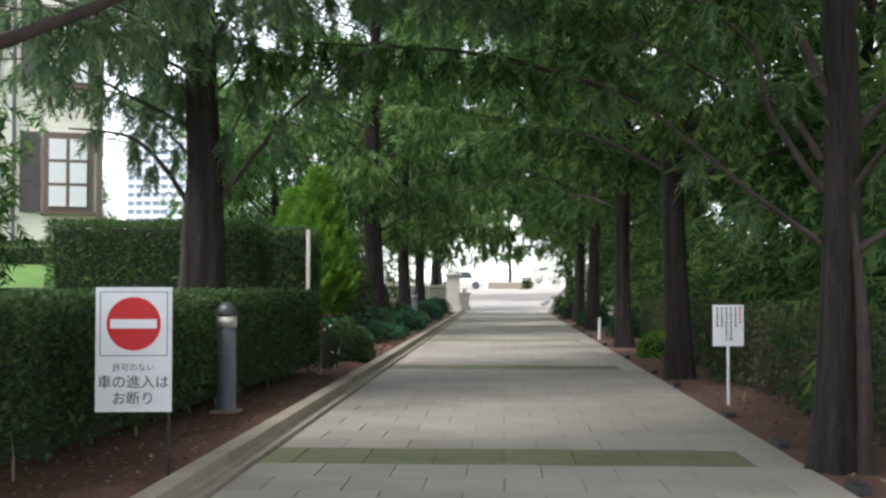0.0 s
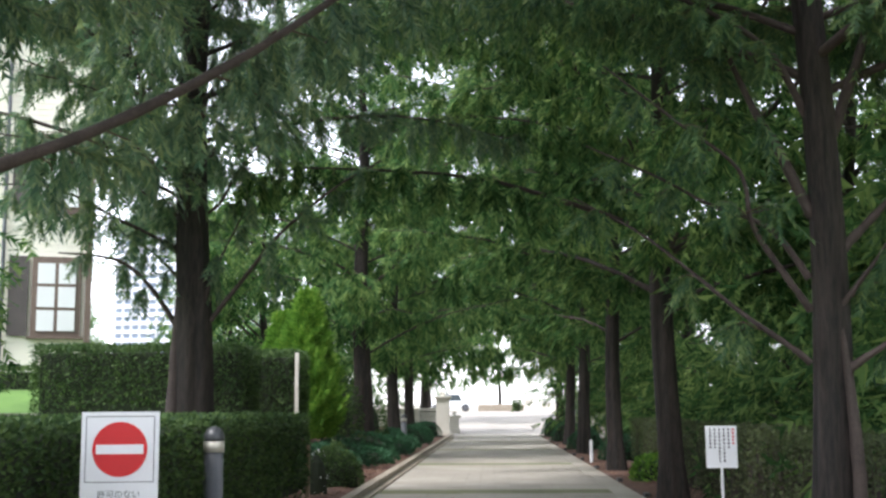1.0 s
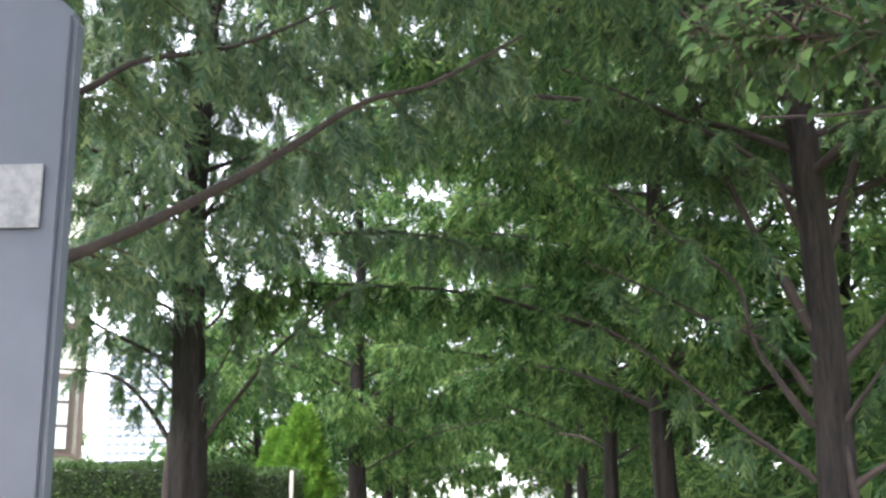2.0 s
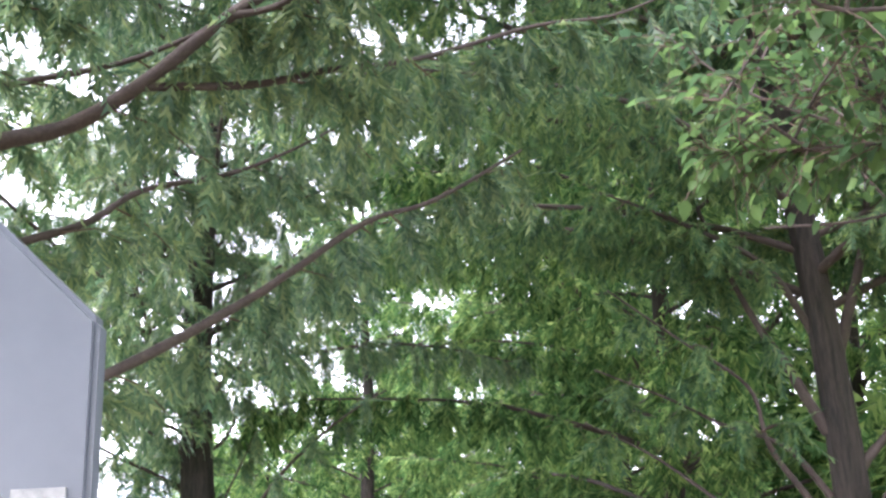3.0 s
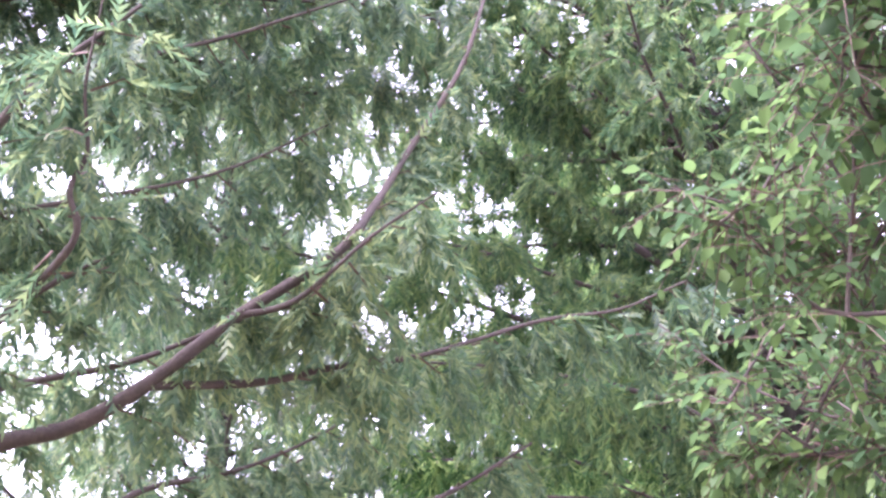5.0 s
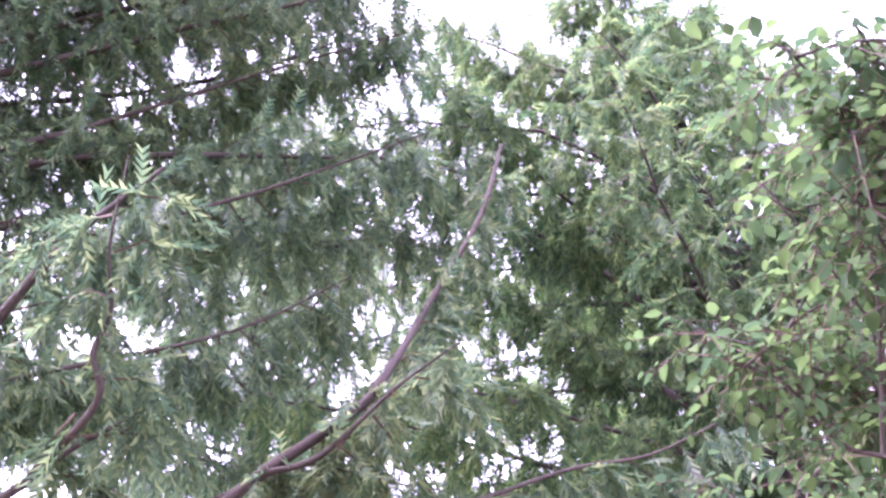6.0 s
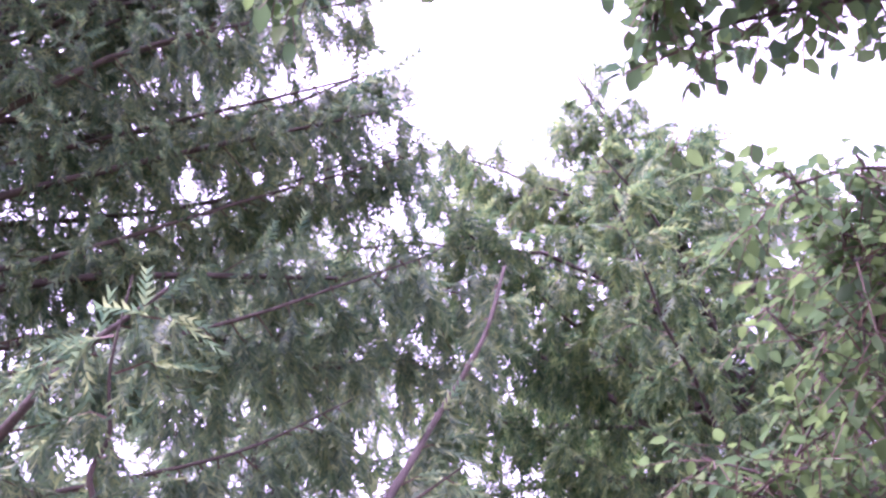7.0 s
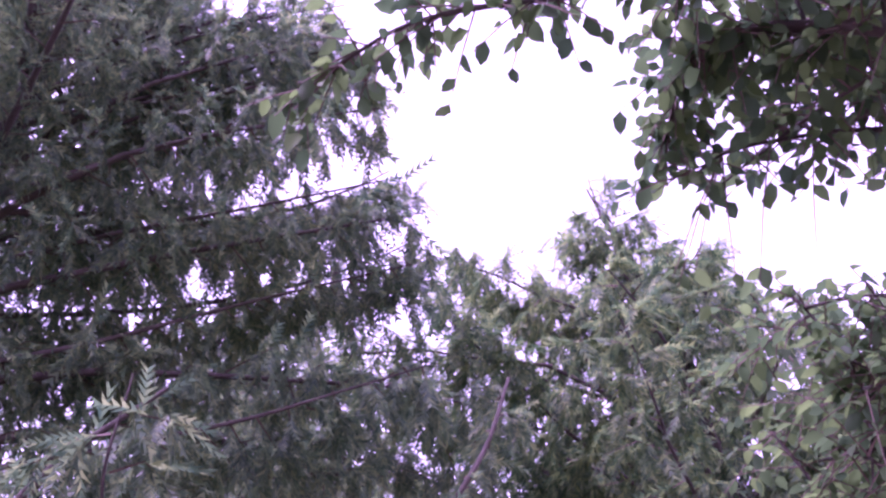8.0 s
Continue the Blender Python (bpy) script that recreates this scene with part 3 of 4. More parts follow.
def broad_tree(x, y, z, girth, tall, lines, label, seed, size=0.066, per=1.0):
    """A broad-leaved tree with a short trunk and arching limbs."""
    rng = np.random.default_rng(seed)
    tree = thing("broadleaf_tree", x, y, z, label, "tree")
    base = np.array([x, y, z])
    hs = np.linspace(0, tall, 12)
    V, F = tube(np.stack([0.04 * np.sin(hs), 0.04 * np.cos(hs), hs], 1), girth * (1 - 0.6 * hs / tall) + 0.4 * girth * np.exp(-hs / 0.3), 14, 0.03, rng)
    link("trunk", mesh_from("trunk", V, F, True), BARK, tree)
    leaves, twigs = [], []
    bushy = []
    for n_line, (pts, r0, bare) in enumerate(lines):
        if n_line == 1:
            continue
        line = spline(np.array(pts), 6)
        for _ in range(int(len(line) / 6 * 3.4)):
            i = int(rng.uniform(0.35, 1) * (len(line) - 2))
            d = (line[i + 1] - line[i]) / np.linalg.norm(line[i + 1] - line[i]) * 0.6 + rng.normal(0, 0.6, 3) + np.array([0, 0.25, 0.1])
            ln = rng.uniform(0.35, 0.85)
            p = line[i]
            tip = p + d * ln
            if tip[2] < 1.55 + 0.36 * math.hypot(tip[0], tip[1]):
                continue
            above = [g[2] - 1.64 > 1.33 * g[1] for g in (p, tip)]
            below = [g[2] - 1.64 < 1.18 * g[1] for g in (p, tip)]
            if not (all(above) or all(below)):
                continue
            if tip[0] < 0.25 * tip[1] + 0.16 or (tip[1] < 2.3 and tip[0] < (0.62 if n_line == 0 else 0.9)):
                continue
            bushy.append(([p, p + d * ln * 0.5 + np.array([0, 0, 0.03]), p + d * ln], 0.006, 0.15))
    for pts, r0, bare in list(lines) + bushy:
        line = spline(np.array(pts) - base, 6)
        n = len(line)
        V, F = tube(line, np.linspace(r0, 0.004, n), 8, 0.04, rng)
        link("branch", mesh_from("branch", V, F, True), LIMB, tree)
        ln = np.linalg.norm(np.diff(line, axis=0), axis=1).sum()
        for _ in range(int(ln * (44 if r0 > 0.013 else 25) * per)):
            s = rng.uniform(bare, 1)
            i = min(n - 2, int(s * (n - 1)))
            p = line[i]
            d = (line[i + 1] - line[i])
            d = d / np.linalg.norm(d) * 0.7 + rng.normal(0, 0.75, 3)
            d[2] -= 0.15
            d /= np.linalg.norm(d)
            if p[2] + z < 1.5 + 0.36 * math.hypot(p[0] + x, p[1] + y):
                continue
            tl = rng.uniform(0.07, 0.22) if r0 > 0.013 else rng.uniform(0.12, 0.34)
            t = np.linspace(0, 1, 5)[:, None]
            tw = p + d * tl * t - np.array([0, 0, 0.25]) * tl * t * t
            if 1.18 < (tw[-1, 2] + z - 1.64) / max(0.1, tw[-1, 1] + y) < 1.31:
                continue
            twigs.append(tube(tw[::2], (0.0035, 0.0025, 0.0015), 3))
            lateral = np.cross(d, (0, 0, 1))
            for q in np.arange(0.25, 1.05, 0.055 / tl):
                k = min(3, int(q * 4))
                at = tw[k] + (tw[min(4, k + 1)] - tw[k]) * min(1, q * 4 - k)
                w = d * 0.5 + lateral * rng.choice([-1, 1]) * rng.uniform(0.4, 1) + np.array([0, 0, -rng.uniform(0.1, 0.9)])
                leaves.append((*at, *w))
    o = np.array(leaves)
    o = o[o[:, 2] + z > 1.5 + 0.30 * np.hypot(o[:, 0] + x, o[:, 1] + y)]
    rise = o[:, 2] + z - 1.64  # an open gap between the overhead bough and the twigs below it
    o = o[(rise < 1.19 * (o[:, 1] + y)) | (rise > 1.31 * (o[:, 1] + y))]
    V, F = scatter(*broad_leaf(), o[:, :3], o[:, 3:], size * rng.uniform(0.6, 1.25, len(o)), rng, 0.7)
    link("crown", mesh_from("crown", V, F, True), BROAD, tree)
    tagged(link("twig_growth", mesh_from("twig_growth", *joined(twigs)), TWIG, tree), kind="stuff")
    return tree


OVERHEAD = [
    ([(2.6, 1.6, 2.58), (2.0, 1.4, 3.38), (1.4, 1.33, 3.83), (0.98, 1.33, 4.01), (0.81, 1.39, 4.16), (0.64, 1.42, 4.20), (0.56, 1.56, 4.25), (0.52, 1.83, 4.21)], 0.035, 0.45),
    ([(1.4, 1.33, 3.83), (0.98, 1.28, 4.08), (0.66, 1.25, 4.17), (0.40, 1.28, 4.20), (0.08, 1.30, 4.22), (-0.13, 1.35, 4.25), (-0.29, 1.43, 4.25), (-0.47, 1.51, 4.18)], 0.014, 0.3),
    ([(1.4, 1.33, 3.77), (1.2, 1.6, 4.12), (0.95, 1.7, 4.42), (0.75, 1.75, 4.62)], 0.012, 0.3),
    ([(2.0, 1.4, 3.38), (1.5, 1.6, 3.95), (1.1, 1.75, 4.22), (0.92, 1.75, 4.22), (0.69, 1.75, 4.17), (0.58, 1.77, 4.10)], 0.010, 0.3),
]
ARCHING = [
    ([(2.6, 1.7, 2.12), (2.0, 2.6, 2.62), (1.34, 3.46, 3.06), (1.29, 3.40, 3.22), (1.16, 3.36, 3.62), (0.94, 3.40, 3.85), (0.70, 3.46, 4.02)], 0.011, 0.3),
    ([(2.6, 1.7, 2.02), (2.0, 2.8, 2.62), (1.30, 3.32, 2.90), (1.02, 3.49, 2.97), (0.68, 3.66, 3.05)], 0.014, 0.4),
    ([(1.02, 3.49, 2.97), (0.86, 3.48, 3.10), (0.72, 3.55, 3.22)], 0.007, 0.2),
    ([(2.6, 1.7, 2.32), (1.8, 2.6, 3.12), (1.20, 2.71, 3.62), (1.11, 2.54, 3.87), (1.05, 2.40, 4.03)], 0.008, 0.3),
]
INNER = [
    ([(1.8, 2.6, 3.12), (1.45, 2.5, 3.75), (1.25, 2.42, 4.12), (1.17, 2.35, 4.30)], 0.008, 0.2),
    ([(1.8, 2.6, 3.12), (1.3, 2.55, 3.9), (1.08, 2.5, 4.2), (0.99, 2.48, 4.40)], 0.008, 0.2),
    ([(1.11, 3.19, 3.30), (1.25, 3.1, 3.9), (1.32, 3.0, 4.5)], 0.008, 0.2),
    ([(1.8, 2.6, 3.12), (1.11, 3.19, 3.30), (0.85, 3.12, 3.57), (0.70, 3.19, 3.70)], 0.010, 0.3),
    ([(2.0, 2.8, 2.62), (1.7, 3.6, 2.92), (1.5, 4.2, 3.32), (1.3, 4.6, 3.82)], 0.012, 0.3),
    ([(1.7, 3.6, 2.92), (1.35, 3.9, 2.87), (1.0, 4.1, 2.92)], 0.008, 0.2),
    ([(1.5, 4.2, 3.32), (1.1, 4.4, 3.62), (0.75, 4.5, 4.02)], 0.008, 0.2),
]
r = np.random.default_rng(37)
UNSEEN_LIMBS = []  # unseen rest of crown added over and behind walk's start, blocking sky light
for k in range(16):
    a = radians(-168 + 176 * k / 15)
    q = r.uniform(1.6, 3.0)
    end = (2.65 + q * math.cos(a), 1.4 + q * math.sin(a), r.uniform(4.0, 5.6))
    UNSEEN_LIMBS.append(([(2.65, 1.6, 2.4), (2.65 + 0.3 * (end[0] - 2.65), 1.55 + 0.3 * (end[1] - 1.55), 3.3), (2.65 + 0.7 * (end[0] - 2.65), 1.55 + 0.7 * (end[1] - 1.55), end[2] - 0.4), end], 0.03, 0.3))
broad_tree(2.7, 1.6, height(2.7, 1.6) - 0.05, 0.12, 2.6, OVERHEAD + ARCHING + INNER + UNSEEN_LIMBS, "broad-leaved tree with arching twigs over the drive", 31)


# ---- hedges and shrubs ----
def leafy_box(name, x0, x1, y0, y1, z0, z1, label, density, seed, material=BOX, leaf=0.05, category="hedge", skew=0.0, solid=True):
    """A clipped hedge: near-black core as inner shade, faces of small leaves, slightly uneven. skew: sideways shift of
    the far end.
    """
    rng = np.random.default_rng(seed)
    ob = thing(name, x0, y0, z0, label, category)
    sx, sy, sz = x1 - x0, y1 - y0, z1 - z0
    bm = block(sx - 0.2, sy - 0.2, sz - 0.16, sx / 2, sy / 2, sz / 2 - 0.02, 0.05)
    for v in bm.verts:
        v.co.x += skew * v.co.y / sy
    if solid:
        part("shade_core", bm, HEDGE_SHADE, ob)
    P, W = [], []
    for axis, sign, a, b in ((0, -1, sy, sz), (0, 1, sy, sz), (1, -1, sx, sz), (1, 1, sx, sz), (2, 1, sx, sy)):
        n = int(a * b * density)
        u, v = rng.uniform(0, 1, n), rng.uniform(0, 1, n)
        depth = np.abs(rng.normal(0, 0.055 if solid else 0.16, n)) - 0.03
        if axis == 0:
            p = np.stack([np.full(n, sx if sign > 0 else 0) - sign * depth, u * sy, v * sz], 1)
        elif axis == 1:
            p = np.stack([u * sx, np.full(n, sy if sign > 0 else 0) - sign * depth, v * sz], 1)
        else:
            p = np.stack([u * sx, v * sy, sz - depth + 0.02 * np.sin(u * sx * 3) * np.sin(v * sy * 2)], 1)
        low = (p[:, 2] < 0.10 + 0.14 * np.abs(np.sin(p[:, 1] * 2.1 + p[:, 0]))) & (rng.random(n) < 0.85)
        w = rng.normal(0, 0.7, (n, 3))
        w[:, axis] += sign * 0.6
        w[:, 2] += 0.25
        P.append(p[~low])
        W.append(w[~low])
    P, W = np.concatenate(P), np.concatenate(W)
    P[:, 0] += skew * P[:, 1] / sy + 0.03 * np.sin(P[:, 1] * 2.3) * np.sin(P[:, 2] * 3)
    V, F = scatter(*CHIP, P, W, leaf * rng.uniform(0.6, 1.3, len(P)), rng)
    link("foliage", mesh_from("foliage", V, F), material, ob)
    stems = []
    for _ in range(int(sy * (3 if solid else 14))):
        yy = rng.uniform(0, sy)
        xx = rng.uniform(0.1, sx - 0.1) + skew * yy / sy
        up = 0.3 if solid else rng.uniform(0.7, 1.15)
        stems.append(tube(np.array([(xx, yy, -0.15), (xx + rng.normal(0, 0.03), yy, up * 0.4), (xx, yy + rng.normal(0, 0.08), up)]), [0.014, 0.011, 0.008], 5))
    if stems:
        tagged(link("stem_growth", mesh_from("stem_growth", *joined(stems)), TIMBER if solid else LIMB, ob), kind="stuff")
    return ob


leafy_box("clipped_hedge", -4.45, -3.45, 6.2, 18.2, 0.12, 1.34, "low clipped box hedge along the soil bed", 1100, 41, skew=0.55, leaf=0.06)
leafy_box("clipped_hedge", -7.7, -4.15, 19.0, 20.4, 1.30, 2.52, "tall clipped hedge on the terrace, light along its top", 1100, 42, leaf=0.06)
leafy_box("clipped_hedge", -4.9, -3.85, 22.5, 24.0, 1.10, 2.58, "squared hedge end beyond the tall clipped hedge", 1000, 43, leaf=0.06)
leafy_box("clipped_hedge", -14.5, -8.2, 26.0, 27.0, 1.70, 2.45, "long low hedge below the cream house", 500, 44, leaf=0.08)
leafy_box("boundary_hedge", 3.2, 3.8, 5.0, 30.0, -0.05, 1.15, "thin see-through hedge beside the drive, dark and twiggy", 430, 45, THIN, leaf=0.06, skew=0.3, solid=False)


def mound(name, x, y, rx, ry, h, label, seed, material, leaf=0.06, n=3500, category="shrub"):
    rng = np.random.default_rng(seed)
    ob = thing(name, x, y, height(x, y) - 0.03, label, category)
    d = rng.normal(0, 1, (n, 3))
    d[:, 2] = np.abs(d[:, 2])
    d /= np.linalg.norm(d, axis=1)[:, None]
    lump = 1 + 0.10 * np.sin(d[:, 0] * 5 + seed) * np.cos(d[:, 1] * 6) + rng.normal(0, 0.035, n)
    P = d * lump[:, None] * np.array([rx, ry, h])
    V, F = scatter(*CHIP, P, d + rng.normal(0, 0.6, (n, 3)), leaf * rng.uniform(0.6, 1.3, n), rng)
    link("foliage", mesh_from("foliage", V, F), material, ob)
    # Dark core fills the mound as the shade behind its leaves.
    part("shade_core", turned([(rx * 0.86, 0), (rx * 0.82, h * 0.4), (rx * 0.6, h * 0.72), (rx * 0.15, h * 0.88)], 16), HEDGE_SHADE, ob)
    return ob


mound("round_shrub", -2.95, 21.3, 0.55, 0.6, 0.72, "round clipped dark green shrub at the kerb", 51, BOX, 0.05, 5000)
r = np.random.default_rng(52)
for i in range(18):
    rx = r.uniform(0.65, 1.1)
    mound("low_shrub", -3.0 - rx * 0.45 - r.uniform(0, 0.5), 23.2 + i * 2.15 + r.uniform(-0.4, 0.4), rx, rx * 1.6, r.uniform(0.4, 0.75), "spreading bluish-green shrub on the bank", 200 + i, SHRUB, 0.085, 1700)
for x, y, rx, h, s in [(3.3, 24, 0.5, 0.5, 61), (3.6, 33, 0.6, 0.7, 62), (3.3, 42, 0.6, 0.7, 63), (3.3, 52, 0.7, 0.9, 64), (3.4, 61, 0.9, 1.1, 65)]:
    mound("low_shrub", x, y, rx, rx * 1.3, h, "low green shrub under the trees", s, CYPRESS if y < 30 else SHRUB, 0.08, 1800)

mound("dark_shrub", -5.0, 31.5, 1.3, 1.5, 2.3, "tall dark evergreen shrub behind the cypress", 66, BOX, 0.10, 5000)
mound("dark_shrub", -4.9, 39.5, 1.2, 1.8, 1.5, "dark evergreen shrub on the bank", 67, BOX, 0.10, 3500)
mound("variegated_shrub", -2.95, 19.3, 0.22, 0.25, 0.75, "small white-edged shrub beside the stake", 68, WHITE, 0.045, 45)


def cypress(x, y, tall, r, label, seed):
    rng = np.random.default_rng(seed)
    z = height(x, y)
    ob = thing("golden_cypress", x, y, z - 0.05, label, "conifer")
    part("trunk", turned([(0.09, 0), (0.06, 0.8), (0.02, tall * 0.9)], 10), BARK, ob)
    n = 5200
    u = rng.uniform(0.03, 1, n) ** 1.15
    a = rng.uniform(0, 2 * math.pi, n)
    prof = r * np.minimum(1, 2.6 * u + 0.45) * (1 - u) ** 0.75 * (1 + 0.22 * np.sin(a * 5 + u * 14) + 0.12 * np.sin(a * 9 - u * 30)) * rng.uniform(0.7, 1.05, n)
    P = np.stack([prof * np.cos(a), prof * np.sin(a), u * tall], 1)
    W = np.stack([np.cos(a), np.sin(a), 1.3 + rng.normal(0, 0.3, n)], 1)
    V, F = scatter(*frond(4, 0.26, -0.1, 5), P, W, 0.26 * rng.uniform(0.6, 1.2, n), rng, 2.0)
    link("foliage", mesh_from("foliage", V, F), CYPRESS, ob)


cypress(-4.35, 27.0, 3.4, 0.85, "bright yellow-green cone-shaped cypress", 71)
cypress(-5.15, 28.2, 2.6, 0.6, "pale yellow-green narrow cypress", 72)


def wood_tree(x, y, tall, r, label, seed, low=1.0, leaves=None, full=66, limbs=30):
    """A tree of the wood beyond: trunk, limbs and clumps of leaves with gaps."""
    rng = np.random.default_rng(seed)
    z = height(x, y)
    ob = thing("woodland_tree", x, y, z - 0.05, label, "tree", "trees of the wood")
    hs = np.linspace(0, tall * 0.9, 10)
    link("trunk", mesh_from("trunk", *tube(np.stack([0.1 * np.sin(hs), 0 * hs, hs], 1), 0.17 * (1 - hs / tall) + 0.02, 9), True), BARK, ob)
    P, W = [], []
    for i in range(limbs):
        u = rng.uniform(0, 1)
        a = rng.uniform(0, 2 * math.pi)
        rr = r * math.sin(math.pi * min(0.97, 0.2 + 0.75 * u)) * rng.uniform(0.45, 1)
        c = np.array([rr * math.cos(a), rr * math.sin(a), low + (tall - low) * u])
        V, F = tube(np.array([(0, 0, max(0.5, c[2] - rr * 0.6)), c * 0.5 + np.array([0, 0, c[2] * 0.5 - rr * 0.2]) * np.array([0, 0, 1]), c]), [0.05, 0.03, 0.01], 5)
        link("branch", mesh_from("branch", V, F), LIMB, ob)
        k = full
        P.append(c + rng.normal(0, 1, (k, 3)) * np.array([0.6, 0.6, 0.33]))
        W.append(rng.normal(0, 0.6, (k, 3)) + np.array([math.cos(a), math.sin(a), -0.5]))
    P, W = np.concatenate(P), np.concatenate(W)
    V, F = scatter(*frond(4, 0.27, 0.3, 9), P, W, 0.5 * rng.uniform(0.6, 1.2, len(P)), rng, 1.5)
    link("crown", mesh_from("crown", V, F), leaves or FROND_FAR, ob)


r = np.random.default_rng(5)
for i in range(17):
    wood_tree(6.3 + (i % 3) * 3.6 + r.uniform(-0.8, 0.8), 8 + i * 3.6 + r.uniform(-1, 1), r.uniform(8, 12), r.uniform(2.2, 3.2), "sunlit light green tree at the edge of the wood" if i < 4 else "dense dark green tree of the wood beyond the hedge", 100 + i, 4.2 if i < 4 else 0.6, SUNLIT if i < 4 else None, 60 if i < 4 else 66)
for i, (x, y) in enumerate([(5.6, 12.5), (7.2, 15.5), (5.4, 18.5), (8.5, 20), (6.0, 23)]):
    wood_tree(x, y, 5.2, 1.5, "shaded young tree in the undergrowth beyond the hedge", 160 + i, 0.5, None, 40)
wood_tree(-10.5, 20.5, 4.2, 0.4, "slim dark evergreen beside the terrace hedge", 139, 0.4)
for x, y, seed in ((-4.6, 82, 181), (5.2, 84, 182), (0.6, 113, 183)):
    wood_tree(x, y, 14, 5.5, "sunlit light green tree spreading beside the plaza", seed, 4.6, SUNLIT, 150)
for i, (x, y, t) in enumerate([(-8, 40, 8), (-11, 48, 9), (-8.5, 55, 9), (-7.5, 64, 9), (-14, 60, 8), (9, 72, 8), (13, 80, 9), (-20, 85, 8), (-26, 70, 8)]):
    wood_tree(x, y, t, 2.8, "rounded green tree beyond the terrace", 140 + i, 1.0)


# ---- drive ----
EDGE_L, EDGE_R, END = -2.02, 2.45, 64.0
drive = tagged(new("drive"), "shaded drive of pale stone slabs with mossy cross bands", "road", kind="structure")
part("bedding", block(EDGE_R - EDGE_L, END + 12, 0.10, (EDGE_L + EDGE_R) / 2, END / 2 - 6, -0.062), JOINT, drive)


def slab_mesh(name, sx, sy):
    bm = block(sx - 0.007, sy - 0.007, 0.05, 0, 0, -0.025)
    top = [e for e in bm.edges if all(v.co.z > -0.01 for v in e.verts)]
    bmesh.ops.bevel(bm, geom=top, offset=0.003, segments=1, affect="EDGES")
    me = bpy.data.meshes.new(name)
    bm.to_mesh(me)
    bm.free()
    return me


# ---- sign with no-entry disc ----
def flat_text(name, text, size, x, z, y, material, parent, label=""):
    cu = bpy.data.curves.new(name, "FONT")
    cu.body, cu.size, cu.extrude, cu.align_x, cu.align_y = text, size, 0.0008, "CENTER", "CENTER"
    ob = new(name, cu)
    ob.matrix_basis = pose(x, y, z, 90, 0, 0)
    cu.materials.append(material)
    ob.parent = parent
    return tagged(ob, label) if label else ob


def disc(r, depth, sides=48):
    bm = bmesh.new()
    bmesh.ops.create_cone(bm, cap_ends=True, segments=sides, radius1=r, radius2=r, depth=depth, matrix=Matrix.Rotation(radians(90), 4, "X"))
    return bm


def no_entry_sign():
    s = thing("no_entry_sign", -2.72, 8.4, 0.1, "white no-entry board with red disc on a thin dark post", "sign", rz=6)
    part("board", block(0.56, 0.012, 0.92, 0, 0, 0.88, 0.003), WHITE, s)
    part("post", turned([(0.012, -0.1), (0.012, 0.45)], 10), BLACK, s).location = (0.255, 0.012, 0)
    part("back_bar", block(0.03, 0.02, 0.9, 0.255, 0.018, 0.87), BLACK, s)
    for sx, sz, cx, cz in ((0.49, 0.006, 0, 1.305), (0.49, 0.006, 0, 0.835), (0.006, 0.47, -0.245, 1.07), (0.006, 0.47, 0.245, 1.07)):
        part("border_line", block(sx, 0.002, sz, cx, -0.008, cz), GREY, s)
    d = part("red_disc", disc(0.198, 0.004), RED, s)
    d.location = (0, -0.009, 1.07)
    part("white_bar", block(0.34, 0.003, 0.068, 0, -0.0125, 1.07), WHITE, s)
    flat_text("caption", "許可のない", 0.062, 0, 0.745, -0.008, GREY, s)
    flat_text("message_line", "車の進入は", 0.105, 0, 0.635, -0.008, BLACK, s)
    flat_text("message_line", "お断り", 0.105, 0, 0.515, -0.008, BLACK, s)


no_entry_sign()


def bollard_light(x, y, label):
    z = height(x, y)
    b = thing("bollard_light", x, y, z, label, "bollard", "bollard lights")
    part("body", turned([(0.115, -0.05), (0.115, 0.02), (0.105, 0.03), (0.105, 0.93)], 28), GREY, b, smooth=True)
    part("lens", turned([(0.112, 0.93), (0.112, 1.05)], 28), OPAL, b, "cream lens ring", True)
    part("cap", turned([(0.115, 1.05)] + [(0.115 * math.cos(a), 1.08 + 0.125 * math.sin(a)) for a in np.linspace(0, 1.5, 9)], 28), DARKCAP, b, "dark domed cap", True)
    part("footing", block(0.30, 0.30, 0.06, 0, 0, 0.0, 0.01), KERB, b)


bollard_light(-3.02, 12.5, "grey bollard light with dark domed cap before the hedge")
bollard_light(-3.35, 43.5, "grey bollard light far along the drive")


def notice(x, y):
    z = height(x, y)
    s = thing("notice_board", x, y, z, "small white notice with unreadable writing on a pale post", "sign", rz=-4)
    part("post", turned([(0.018, -0.1), (0.018, 1.15)], 12), WHITE, s)
    part("board", block(0.37, 0.012, 0.50, 0, -0.025, 0.97, 0.003), WHITE, s)
    rng = np.random.default_rng(8)
    for i in range(6):
        z1 = 1.19
        while z1 > (0.80 if i in (2, 3) else 0.95 if i else 1.02):
            h = rng.uniform(0.022, 0.034)
            part("writing_bar", block(rng.uniform(0.016, 0.026), 0.003, h, 0.14 - i * 0.054, -0.033, z1 - h / 2), RED if i == 0 else BLACK, s)
            z1 -= h + 0.014


notice(2.74, 14.2)


